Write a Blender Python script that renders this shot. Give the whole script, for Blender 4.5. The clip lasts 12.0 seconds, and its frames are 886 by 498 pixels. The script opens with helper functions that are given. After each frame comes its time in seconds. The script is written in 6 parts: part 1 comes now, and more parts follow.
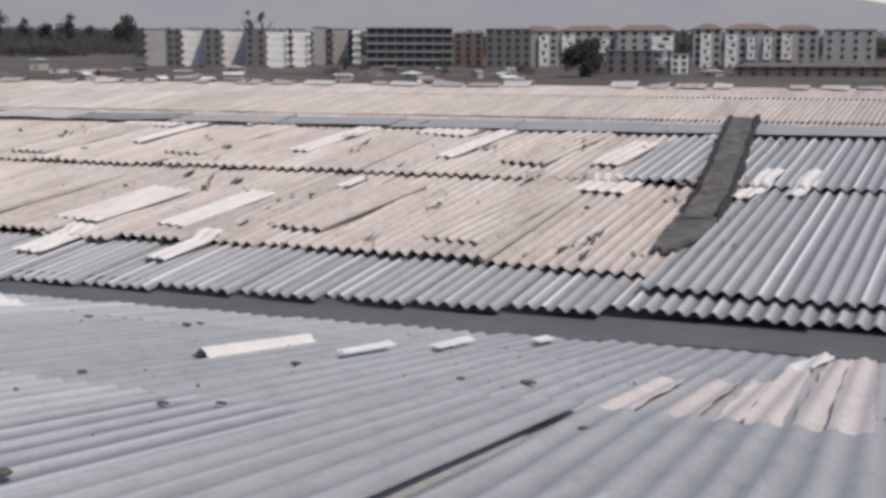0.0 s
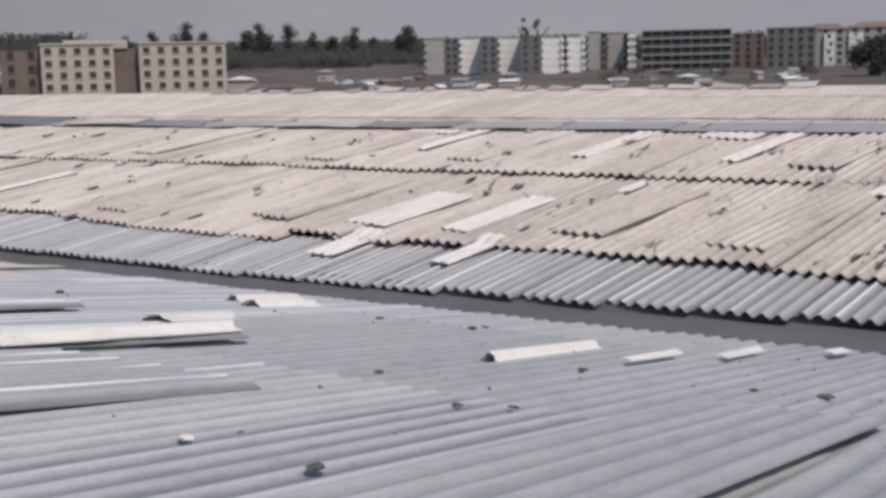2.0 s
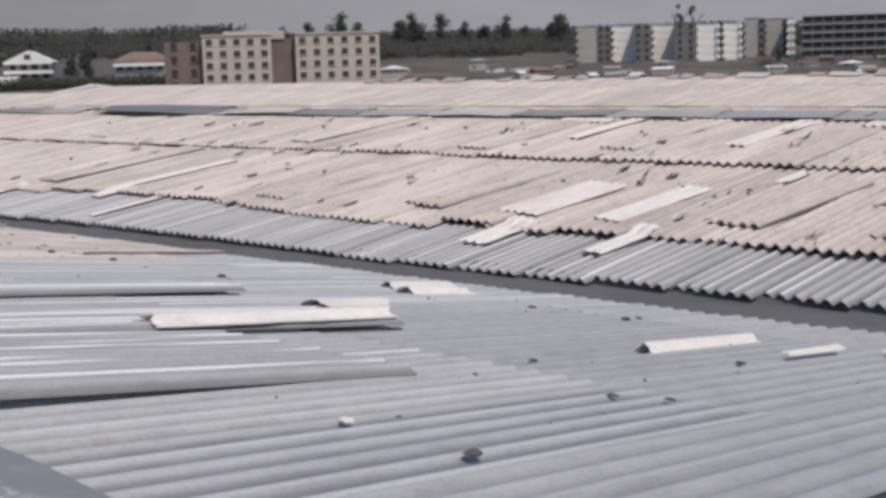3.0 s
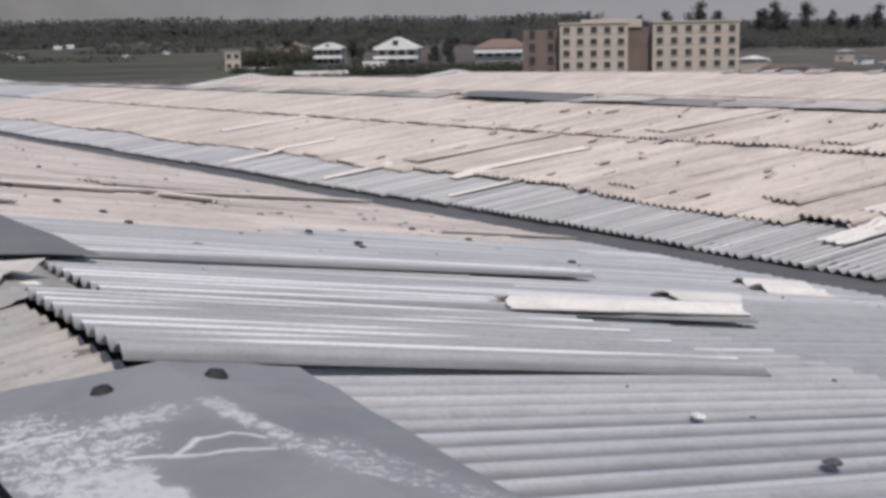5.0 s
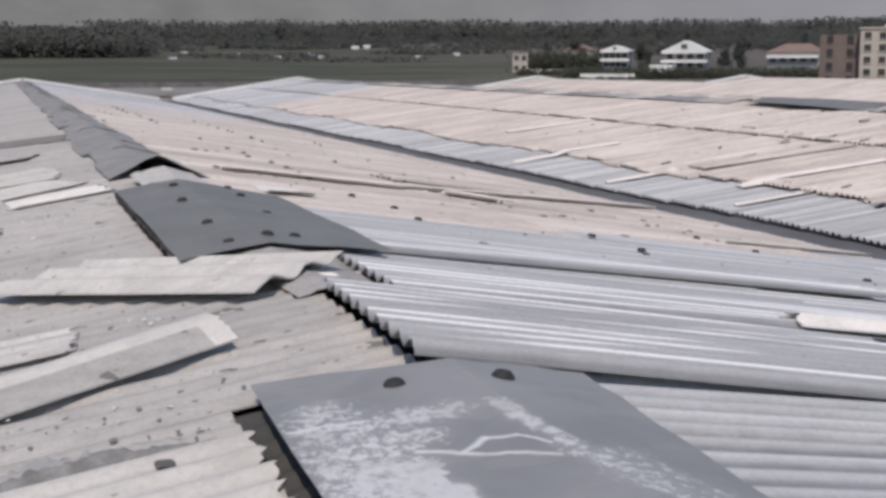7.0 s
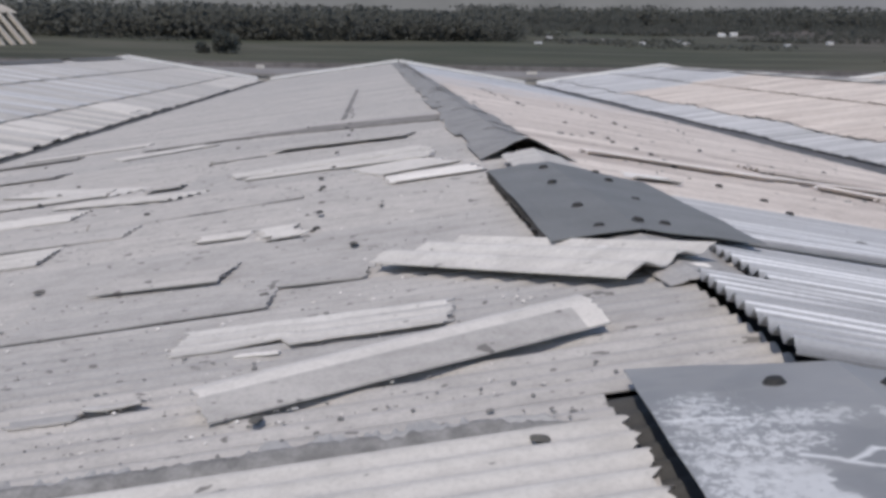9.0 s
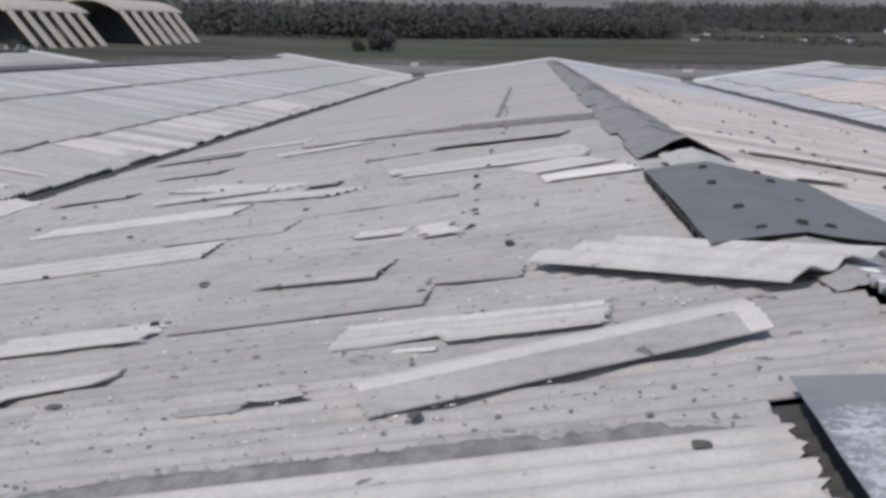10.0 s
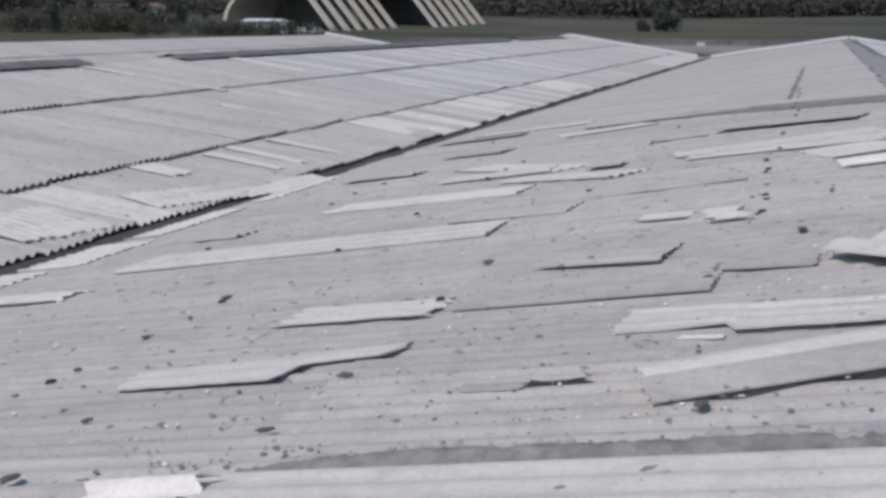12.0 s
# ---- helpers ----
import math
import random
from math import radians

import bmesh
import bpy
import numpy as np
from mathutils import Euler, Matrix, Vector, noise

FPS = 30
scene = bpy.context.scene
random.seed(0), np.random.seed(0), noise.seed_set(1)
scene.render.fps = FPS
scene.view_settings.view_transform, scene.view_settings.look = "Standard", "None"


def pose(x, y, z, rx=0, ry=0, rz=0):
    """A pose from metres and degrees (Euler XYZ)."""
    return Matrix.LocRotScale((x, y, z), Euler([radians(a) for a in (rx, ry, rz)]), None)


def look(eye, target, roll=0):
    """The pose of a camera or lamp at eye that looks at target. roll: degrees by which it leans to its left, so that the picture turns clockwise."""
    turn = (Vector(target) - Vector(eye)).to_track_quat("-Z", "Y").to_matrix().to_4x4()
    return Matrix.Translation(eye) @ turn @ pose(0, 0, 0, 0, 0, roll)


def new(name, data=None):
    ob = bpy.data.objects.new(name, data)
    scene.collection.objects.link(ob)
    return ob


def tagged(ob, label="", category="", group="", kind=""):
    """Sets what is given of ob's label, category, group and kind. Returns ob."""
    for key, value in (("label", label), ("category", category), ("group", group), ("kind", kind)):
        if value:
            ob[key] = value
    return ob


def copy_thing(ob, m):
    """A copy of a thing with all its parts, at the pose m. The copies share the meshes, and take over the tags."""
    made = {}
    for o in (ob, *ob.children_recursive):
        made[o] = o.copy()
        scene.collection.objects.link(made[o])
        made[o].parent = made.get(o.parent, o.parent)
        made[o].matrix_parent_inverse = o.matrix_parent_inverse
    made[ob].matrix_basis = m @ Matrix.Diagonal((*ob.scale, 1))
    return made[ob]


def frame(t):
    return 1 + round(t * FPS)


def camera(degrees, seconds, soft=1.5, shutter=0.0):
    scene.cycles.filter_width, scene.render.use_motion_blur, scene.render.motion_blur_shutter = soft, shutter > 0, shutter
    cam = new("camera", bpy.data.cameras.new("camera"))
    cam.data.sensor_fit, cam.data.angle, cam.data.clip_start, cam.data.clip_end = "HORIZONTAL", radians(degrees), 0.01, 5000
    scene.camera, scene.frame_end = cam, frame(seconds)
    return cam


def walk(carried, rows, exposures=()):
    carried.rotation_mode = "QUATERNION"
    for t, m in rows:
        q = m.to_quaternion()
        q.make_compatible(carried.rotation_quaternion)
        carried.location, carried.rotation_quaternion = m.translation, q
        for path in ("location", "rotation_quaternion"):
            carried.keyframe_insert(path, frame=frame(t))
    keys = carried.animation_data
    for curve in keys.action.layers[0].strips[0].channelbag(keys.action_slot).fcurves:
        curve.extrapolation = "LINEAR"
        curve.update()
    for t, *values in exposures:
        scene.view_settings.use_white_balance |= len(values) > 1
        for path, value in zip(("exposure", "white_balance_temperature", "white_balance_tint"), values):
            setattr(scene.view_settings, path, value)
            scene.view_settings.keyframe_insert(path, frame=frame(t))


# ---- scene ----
cam = camera(39.9, 12.0, soft=3.4)


def aim(yaw, pitch, roll, eye):
    """A camera pose: yaw to the right of +y, pitch up, roll to its left."""
    return pose(*eye) @ pose(0, 0, 0, 0, 0, -yaw) @ pose(0, 0, 0, 90 + pitch) @ pose(0, 0, 0, 0, 0, roll)


walk(cam, [
    (0, aim(69.128, -8.643, 0.169, (-1.372, 0.096, 8.628))),
    (0.5, aim(65.518, -7.924, -0.301, (-1.375, 0.130, 8.631))),
    (1, aim(62.538, -7.853, -0.754, (-1.389, 0.152, 8.632))),
    (1.5, aim(59.618, -8.036, -1.034, (-1.395, 0.176, 8.634))),
    (2, aim(56.228, -8.280, -1.270, (-1.409, 0.189, 8.635))),
    (2.5, aim(52.398, -8.280, -1.628, (-1.424, 0.205, 8.635))),
    (3, aim(49.150, -8.628, -1.629, (-1.441, 0.213, 8.637))),
    (3.5, aim(45.051, -9.451, -1.576, (-1.449, 0.221, 8.635))),
    (3.7, aim(42.852, -9.306, -1.621, (-1.454, 0.224, 8.631))),
    (5.5, aim(29.498, -8.694, -0.375, (-1.509, 0.257, 8.651))),
    (6, aim(25.829, -8.564, 0.073, (-1.522, 0.269, 8.659))),
    (6.5, aim(23.312, -8.841, 0.259, (-1.526, 0.275, 8.658))),
    (7, aim(19.771, -8.592, -0.075, (-1.539, 0.270, 8.657))),
    (7.5, aim(14.590, -9.059, 0.257, (-1.571, 0.291, 8.651))),
    (7.7, aim(12.667, -9.322, 0.808, (-1.580, 0.286, 8.650))),
    (9.5, aim(-0.153, -9.344, 0.637, (-1.678, 0.291, 8.654))),
    (10, aim(-3.900, -9.558, 0.778, (-1.695, 0.292, 8.655))),
    (10.5, aim(-7.472, -9.744, 0.796, (-1.712, 0.296, 8.654))),
    (11, aim(-10.403, -10.054, 0.533, (-1.728, 0.298, 8.653))),
    (11.5, aim(-13.921, -10.370, 0.291, (-1.739, 0.301, 8.646))),
    (12, aim(-17.038, -10.568, 0.252, (-1.748, 0.322, 8.647))),
], [(0, -0.14, 7250, 14), (1.5, -0.15, 7250, 14), (3.5, -0.16, 7250, 14), (7.0, -0.10, 7150, 14), (9.5, -0.19, 6800, 13), (12, -0.21, 6750, 13)])

# ---------------------------------------------------------------- light
SUN_AZ, SUN_EL = radians(207), radians(53)      # azimuth from +y towards +x
world = bpy.data.worlds.new("world")
scene.world = world
world.use_nodes = True
wn = world.node_tree.nodes
sky = wn.new("ShaderNodeTexSky")
sky.sky_type, sky.sun_disc = "NISHITA", False
sky.sun_elevation, sky.sun_rotation = SUN_EL, SUN_AZ
sky.air_density, sky.dust_density, sky.ozone_density = 1.0, 0.7, 3.0
world.node_tree.links.new(sky.outputs[0], wn["Background"].inputs[0])
wn["Background"].inputs[1].default_value = 0.15
sun = new("sun", bpy.data.lights.new("sun", "SUN"))
sun.data.energy, sun.data.angle, sun.data.color = 2.75, radians(0.6), (1.0, 0.95, 0.88)
sun.matrix_world = look((0, 0, 0), (-math.sin(SUN_AZ) * math.cos(SUN_EL), -math.cos(SUN_AZ) * math.cos(SUN_EL), -math.sin(SUN_EL)))


# ---------------------------------------------------------------- materials
class Nodes:
    """A short way to write node materials."""

    def __init__(self, name, rough=0.9, metal=0.0, spec=0.3):
        self.mat = bpy.data.materials.new(name)
        self.mat.use_nodes = True
        self.tree = self.mat.node_tree
        self.bsdf = self.tree.nodes["Principled BSDF"]
        self.bsdf.inputs["Roughness"].default_value = rough
        self.bsdf.inputs["Metallic"].default_value = metal
        self.bsdf.inputs["Specular IOR Level"].default_value = spec

    def put(self, socket, value):
        if hasattr(value, "is_linked"):
            self.tree.links.new(value, socket)
        else:
            socket.default_value = value

    def coord(self, scale=(1, 1, 1), kind="Object"):
        c = self.tree.nodes.new("ShaderNodeTexCoord")
        m = self.tree.nodes.new("ShaderNodeMapping")
        m.inputs["Scale"].default_value = scale
        self.tree.links.new(c.outputs[kind], m.inputs[0])
        return m.outputs[0]

    def place(self, scale=(1, 1, 1)):
        g = self.tree.nodes.new("ShaderNodeNewGeometry")
        m = self.tree.nodes.new("ShaderNodeMapping")
        m.inputs["Scale"].default_value = scale
        self.tree.links.new(g.outputs["Position"], m.inputs[0])
        return m.outputs[0]

    def local(self, scale=(1, 1, 1)):
        """Coordinates of the piece itself, shifted by chance from piece to piece."""
        c = self.tree.nodes.new("ShaderNodeTexCoord")
        r = self.tree.nodes.new("ShaderNodeObjectInfo").outputs["Random"]
        s = self.tree.nodes.new("ShaderNodeVectorMath")
        s.operation = "MULTIPLY_ADD"
        s.inputs[1].default_value = scale
        self.tree.links.new(c.outputs["Object"], s.inputs[0])
        self.tree.links.new(self.sum(r, 71.0, "MULTIPLY"), s.inputs[2])
        return s.outputs[0]

    def crest_mask(self):
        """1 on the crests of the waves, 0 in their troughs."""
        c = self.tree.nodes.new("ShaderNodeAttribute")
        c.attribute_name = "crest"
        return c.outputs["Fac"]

    def noise(self, vec, scale, detail=4.0, rough=0.6):
        n = self.tree.nodes.new("ShaderNodeTexNoise")
        n.inputs["Scale"].default_value, n.inputs["Detail"].default_value, n.inputs["Roughness"].default_value = scale, detail, rough
        self.put(n.inputs["Vector"], vec)
        return n.outputs["Fac"]

    def cells(self, vec, scale):
        n = self.tree.nodes.new("ShaderNodeTexVoronoi")
        n.inputs["Scale"].default_value = scale
        self.put(n.inputs["Vector"], vec)
        return n.outputs["Distance"]

    def ramp(self, fac, *stops):
        r = self.tree.nodes.new("ShaderNodeValToRGB")
        while len(r.color_ramp.elements) < len(stops):
            r.color_ramp.elements.new(0.5)
        for el, (p, c) in zip(r.color_ramp.elements, stops):
            el.position = p
            el.color = (*c, 1) if isinstance(c, tuple) else (c, c, c, 1)
        self.put(r.inputs[0], fac)
        return r.outputs[0]

    def mix(self, fac, a, b, mode="MIX"):
        m = self.tree.nodes.new("ShaderNodeMix")
        m.data_type, m.blend_type = "RGBA", mode
        self.put(m.inputs["Factor"], fac)
        for i, v in ((6, a), (7, b)):
            self.put(m.inputs[i], (*v, 1) if isinstance(v, tuple) else v)
        return m.outputs[2]

    def sum(self, a, b, op="ADD"):
        m = self.tree.nodes.new("ShaderNodeMath")
        m.operation = op
        self.put(m.inputs[0], a)
        self.put(m.inputs[1], b)
        return m.outputs[0]

    def vec(self, op, a, b, c=None):
        m = self.tree.nodes.new("ShaderNodeVectorMath")
        m.operation = op
        self.put(m.inputs[0], a)
        self.put(m.inputs[1], b)
        if c is not None:
            self.put(m.inputs[2], c)
        return m.outputs["Value" if op in ("DOT_PRODUCT", "LENGTH") else "Vector"]

    def near(self, at, p, q):
        """Distance on plan from the stretch between p and q."""
        d = Vector((q[0] - p[0], q[1] - p[1], 0.0))
        rel = self.vec("SUBTRACT", at, (p[0], p[1], 0.0))
        along = self.sum(self.vec("DOT_PRODUCT", rel, tuple(d / d.length_squared)), 0.0, "MAXIMUM")
        along = self.sum(along, 1.0, "MINIMUM")
        spread = self.tree.nodes.new("ShaderNodeVectorMath")
        spread.operation = "SCALE"
        spread.inputs[0].default_value = tuple(d)
        self.put(spread.inputs["Scale"], along)
        gap = self.vec("SUBTRACT", rel, spread.outputs[0])
        return self.vec("LENGTH", gap, (0.0, 0.0, 0.0))

    def random(self):
        """One number a piece: per object, and per island in what is joined."""
        o = self.tree.nodes.new("ShaderNodeObjectInfo").outputs["Random"]
        g = self.tree.nodes.new("ShaderNodeNewGeometry").outputs["Random Per Island"]
        return self.sum(self.sum(o, g), 1.0, "MODULO")

    def finish(self, colour, bump=None, strength=0.3, distance=0.01, rough=None):
        self.put(self.bsdf.inputs["Base Color"], (*colour, 1) if isinstance(colour, tuple) else colour)
        if bump is not None:
            b = self.tree.nodes.new("ShaderNodeBump")
            b.inputs["Strength"].default_value, b.inputs["Distance"].default_value = strength, distance
            self.put(b.inputs["Height"], bump)
            self.tree.links.new(b.outputs[0], self.bsdf.inputs["Normal"])
        if rough is not None:
            self.put(self.bsdf.inputs["Roughness"], rough)
        return self.mat


def sheet_material(name, light, dark, dirt, specks, gloss=0.85, wear_shade=1.1, glint=0.0, even=0.0):
    """Weathered corrugated sheet: piece by piece tone, streaks down the slope, blotches, lichen specks."""
    n = Nodes(name, gloss, 0.0, 0.25)
    base = n.mix(n.random(), light, dark)
    streak = n.noise(n.local((0.35, 6.0, 0.35)), 1.0, 5, 0.65)
    base = n.mix(n.ramp(streak, (0.42, 0.0), (0.75, 0.55)), base, dirt)
    blotch = n.noise(n.place(), 0.55, 6, 0.7)
    base = n.mix(n.ramp(blotch, (0.4, 0.0), (0.8, 0.35)), base, tuple(c * 1.18 for c in light))
    mottle = n.noise(n.place((0.8, 1.3, 1.0)), 5.0, 6, 0.72)
    base = n.mix(n.ramp(mottle, (0.46, 0.0), (0.72, 0.5)), base, tuple(c * 0.85 for c in dirt))
    # Patchy weathering, with wave light and shade painted in: pale crests, dark troughs.
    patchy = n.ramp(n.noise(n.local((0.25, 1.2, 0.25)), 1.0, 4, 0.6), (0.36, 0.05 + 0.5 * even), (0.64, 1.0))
    crest = n.sum(n.crest_mask(), patchy, "MULTIPLY")
    base = n.mix(n.ramp(crest, (0.3, 0.0), (0.85, 0.5 * wear_shade)), base, tuple(min(0.82, c * 1.35) for c in light))
    silt_shade = n.ramp(n.noise(n.local((0.3, 2.5, 0.3)), 1.3, 5, 0.65), (0.34, 0.15 + 0.55 * even), (0.6, 1.0))
    silt_shade = n.sum(n.ramp(n.crest_mask(), (0.12, 1.0), (0.42 + 0.12 * even, 0.0)), silt_shade, "MULTIPLY")
    base = n.mix(n.sum(silt_shade, 0.42 * wear_shade, "MULTIPLY"), base, tuple(c * 0.75 for c in dirt))
    # Painted glints: near-white lines along some crests, put into the colour.
    if glint:
        line = n.ramp(n.noise(n.local((0.10, 7.0, 0.10)), 1.0, 3, 0.55), (0.49, 0.0), (0.59, glint))
        line = n.sum(line, n.ramp(n.crest_mask(), (0.74, 0.0), (0.90, 1.0)), "MULTIPLY")
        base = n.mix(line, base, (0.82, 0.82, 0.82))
    grain = n.noise(n.place(), 45.0, 3, 0.7)
    base = n.mix(n.ramp(grain, (0.3, 0.25), (0.55, 0.0)), base, tuple(c * 0.6 for c in dirt))
    spots = n.noise(n.place((1.0, 1.6, 1.0)), 9.0, 2, 0.5)
    base = n.mix(n.ramp(spots, (1.0 - specks, 0.0), (1.03 - specks, 0.75)), base, (0.11, 0.105, 0.1))
    return n.finish(base, grain, 0.25, 0.004)


def plain_material(name, colour, other, scale=3.0, rough=0.85, metal=0.0, fine=40.0, spec=0.3):
    n = Nodes(name, rough, metal, spec)
    a = n.noise(n.place(), scale, 5, 0.65)
    col = n.mix(n.ramp(a, (0.3, 0.0), (0.7, 1.0)), colour, other)
    g = n.noise(n.place(), fine, 3, 0.6)
    col = n.mix(n.ramp(g, (0.3, 0.3), (0.6, 0.0)), col, tuple(c * 0.65 for c in colour))
    return n.finish(col, g, 0.2, 0.004)


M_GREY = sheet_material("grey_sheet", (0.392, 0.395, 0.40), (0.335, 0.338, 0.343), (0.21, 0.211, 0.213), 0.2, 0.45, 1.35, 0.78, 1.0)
M_STRIPED = sheet_material("glint_crested_sheet", (0.385, 0.388, 0.393), (0.33, 0.333, 0.338), (0.21, 0.211, 0.213), 0.2, 0.45, 1.35, 1.7, 1.0)
M_RIBBED = sheet_material("ribbed_grey_sheet", (0.415, 0.417, 0.42), (0.365, 0.367, 0.37), (0.21, 0.211, 0.213), 0.2, 0.45, 1.45, 0.22, 1.0)
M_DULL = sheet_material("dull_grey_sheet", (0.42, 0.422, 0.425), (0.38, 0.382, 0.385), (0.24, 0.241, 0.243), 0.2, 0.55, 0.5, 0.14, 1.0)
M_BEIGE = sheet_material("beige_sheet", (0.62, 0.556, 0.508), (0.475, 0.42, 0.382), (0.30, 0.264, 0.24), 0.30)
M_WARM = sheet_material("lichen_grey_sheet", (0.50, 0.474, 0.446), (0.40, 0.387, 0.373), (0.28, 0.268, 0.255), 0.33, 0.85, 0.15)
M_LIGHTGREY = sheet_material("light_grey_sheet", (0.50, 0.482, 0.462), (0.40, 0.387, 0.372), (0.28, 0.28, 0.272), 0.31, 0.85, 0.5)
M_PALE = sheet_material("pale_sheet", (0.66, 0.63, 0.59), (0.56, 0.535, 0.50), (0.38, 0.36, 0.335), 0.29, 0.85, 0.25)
M_METAL = plain_material("galvanised_cap", (0.165, 0.168, 0.165), (0.215, 0.218, 0.215), 1.5, 0.75, 0.0)
M_CONC = plain_material("gutter_concrete", (0.105, 0.105, 0.108), (0.155, 0.155, 0.158), 0.8)
# Dark colour standing for shade: the west gutter and the gap beside the cap.
M_SHADE = plain_material("shade_grey", (0.055, 0.055, 0.054), (0.085, 0.084, 0.082), 0.8)
M_DECK = plain_material("shade_dark_deck", (0.05, 0.05, 0.05), (0.07, 0.069, 0.068), 1.0)
M_WALL = plain_material("hall_wall", (0.42, 0.40, 0.36), (0.34, 0.32, 0.29), 0.5)


# ---------------------------------------------------------------- building blocks
def mesh_from(name, verts, faces, material=None, smooth=False):
    me = bpy.data.meshes.new(name)
    me.from_pydata([tuple(v) for v in verts], [], [tuple(f) for f in faces])
    if smooth:
        me.polygons.foreach_set("use_smooth", [True] * len(me.polygons))
    if material:
        me.materials.append(material)
    me.update()
    return me


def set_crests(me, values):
    """Stores how high each vertex lies on its wave, from 0 to 1, for the weathering and painted shading of the sheets.
    """
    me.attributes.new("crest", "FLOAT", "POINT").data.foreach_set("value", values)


def under(name, me, parent, m=None, label=""):
    """A mesh as one part of a thing."""
    ob = new(name, me)
    ob.parent = parent
    if m is not None:
        ob.matrix_basis = m
    return tagged(ob, label)


def bm_mesh(name, bm, material, smooth=False):
    me = bpy.data.meshes.new(name)
    bm.normal_update()
    bm.to_mesh(me)
    bm.free()
    if smooth:
        me.polygons.foreach_set("use_smooth", [True] * len(me.polygons))
    me.materials.append(material)
    return me


def part(name, bm, material, parent, label="", smooth=False):
    return under(name, bm_mesh(name, bm, material, smooth), parent, None, label)


def add_box(bm, lo, hi, m=None, bevel=0.0):
    """An axis-aligned box between two corners."""
    made = bmesh.ops.create_cube(bm, size=1.0)["verts"]
    c, d = [(a + b) / 2 for a, b in zip(lo, hi)], [b - a for a, b in zip(lo, hi)]
    t = Matrix.Translation(c) @ Matrix.Diagonal((*d, 1))
    bmesh.ops.transform(bm, matrix=(m @ t) if m is not None else t, verts=made)
    if bevel:
        edges = list({e for v in made for e in v.link_edges})
        bmesh.ops.bevel(bm, geom=edges, offset=bevel, segments=1, affect="EDGES")
    return made


def box_mesh(name, lo, hi, material, bevel=0.0):
    bm = bmesh.new()
    add_box(bm, lo, hi, None, bevel)
    return bm_mesh(name, bm, material)


# ---------------------------------------------------------------- the roof
RIDGE_Z, PITCH = 7.5, math.atan(0.1535)          # ridge height, roof pitch
HALF, GUTTER = 9.715, 1.02                       # plan half-span of a bay, width of the gutter
BAY = 2 * HALF + GUTTER
Y0, Y1 = -26.0, 95.0                             # ends of the hall
SLOPE = HALF / math.cos(PITCH)
WAVE, AMP, THICK = 0.177, 0.0255, 0.0075
COVER = 6 * WAVE
ROWS = ((0.0, 4.05), (3.95, 8.12), (8.0, SLOPE + 0.08))
rng = np.random.RandomState(7)


def on_slope(bay, side, u, y, w=0.0):
    """World place of a point u metres down a slope from its ridge, at y, w metres off the sheets."""
    return Vector((bay * BAY + side * (u * math.cos(PITCH) + w * math.sin(PITCH)), y,
                   RIDGE_Z - u * math.sin(PITCH) + w * math.cos(PITCH)))


def slope_frame(bay, side, u, y, w=0.0, turn=0.0, tip=0.0, lean=0.0):
    """A frame on a slope: x down the slope, y along the ridge, z off the roof."""
    down = Vector((side * math.cos(PITCH), 0, -math.sin(PITCH)))
    up = Vector((side * math.sin(PITCH), 0, math.cos(PITCH)))
    along = up.cross(down)
    m = Matrix((down, along, up)).transposed().to_4x4()
    m.translation = on_slope(bay, side, u, y, w)
    return m @ pose(0, 0, 0, lean, tip, turn)


def add_rim(v, f, m, steps, thick):
    """Underside and rim of a sheet of (steps + 1) rows of m points, with vertices of their own so that the edges stay crisp."""
    base = len(v)
    v += [(x, y, z - thick) for x, y, z in v]
    f += [(d + base, c + base, b + base, a + base) for a, b, c, d in list(f)]
    last = steps * m
    for run in ([last + i for i in range(m)], [i for i in range(m - 1, -1, -1)], [j * m for j in range(steps + 1)],
                [j * m + m - 1 for j in range(steps, -1, -1)]):
        k, n = len(v), len(run)
        v += [v[i] for i in run] + [v[i + base] for i in run]
        f += [(k + i, k + n + i, k + n + i + 1, k + i + 1) for i in range(n - 1)]


def corrugated(length, waves, per=6, steps=1, both=True, phase=0.0, sag=0.0, ragged=0.0, seed=0, amp=AMP, wave=WAVE):
    """Vertices and faces of one corrugated sheet: x down the slope, y across the waves."""
    r = random.Random(seed)
    n = int(round(waves * per))
    ys = [i * wave / per for i in range(n + 1)]
    zs = [amp * math.cos(2 * math.pi * (i / per) + phase) for i in range(n + 1)]
    v, f = [], []
    cut = [r.uniform(-ragged, ragged) for _ in range(n + 1)]
    for j in range(steps + 1):
        k = j / steps
        for i in range(n + 1):
            x = k * length + (cut[i] if j == steps else 0.0)
            v.append((x, ys[i], zs[i] - sag * math.sin(math.pi * k)))
    m = n + 1
    for j in range(steps):
        for i in range(n):
            a = j * m + i
            f.append((a, a + m, a + m + 1, a + 1))
    if both:
        add_rim(v, f, m, steps, THICK)
    return v, f


def skew(bay, side):
    """The sheets of the eastern bays are laid askew to their ridges: metres along the ridge for each metre down."""
    return 0.165 if bay >= 1 and side < 0 else 0.0


def wave_height(bay, side):
    """How deep the waves of a slope's sheets are."""
    return AMP * (0.48 if bay == 0 and side < 0 else 0.95 if bay == 0 else 1.2 if bay == 1 else 1.0)


def wave_at(bay, side, u, y):
    """Height of the waves at a place on a slope."""
    low = 0.5 if bay == 0 and side > 0 and y < 3.2 else 1.0
    return low * wave_height(bay, side) * math.cos(2 * math.pi * (y - skew(bay, side) * u - Y0 - (0.42 * WAVE if side < 0 else 0.0)) / WAVE)


def gutter_swing(y):
    """The eastern gutter runs a little askew towards the south end."""
    return 0.62 * min(1.0, max(0.0, (7.0 - y) / 5.0)) ** 1.5


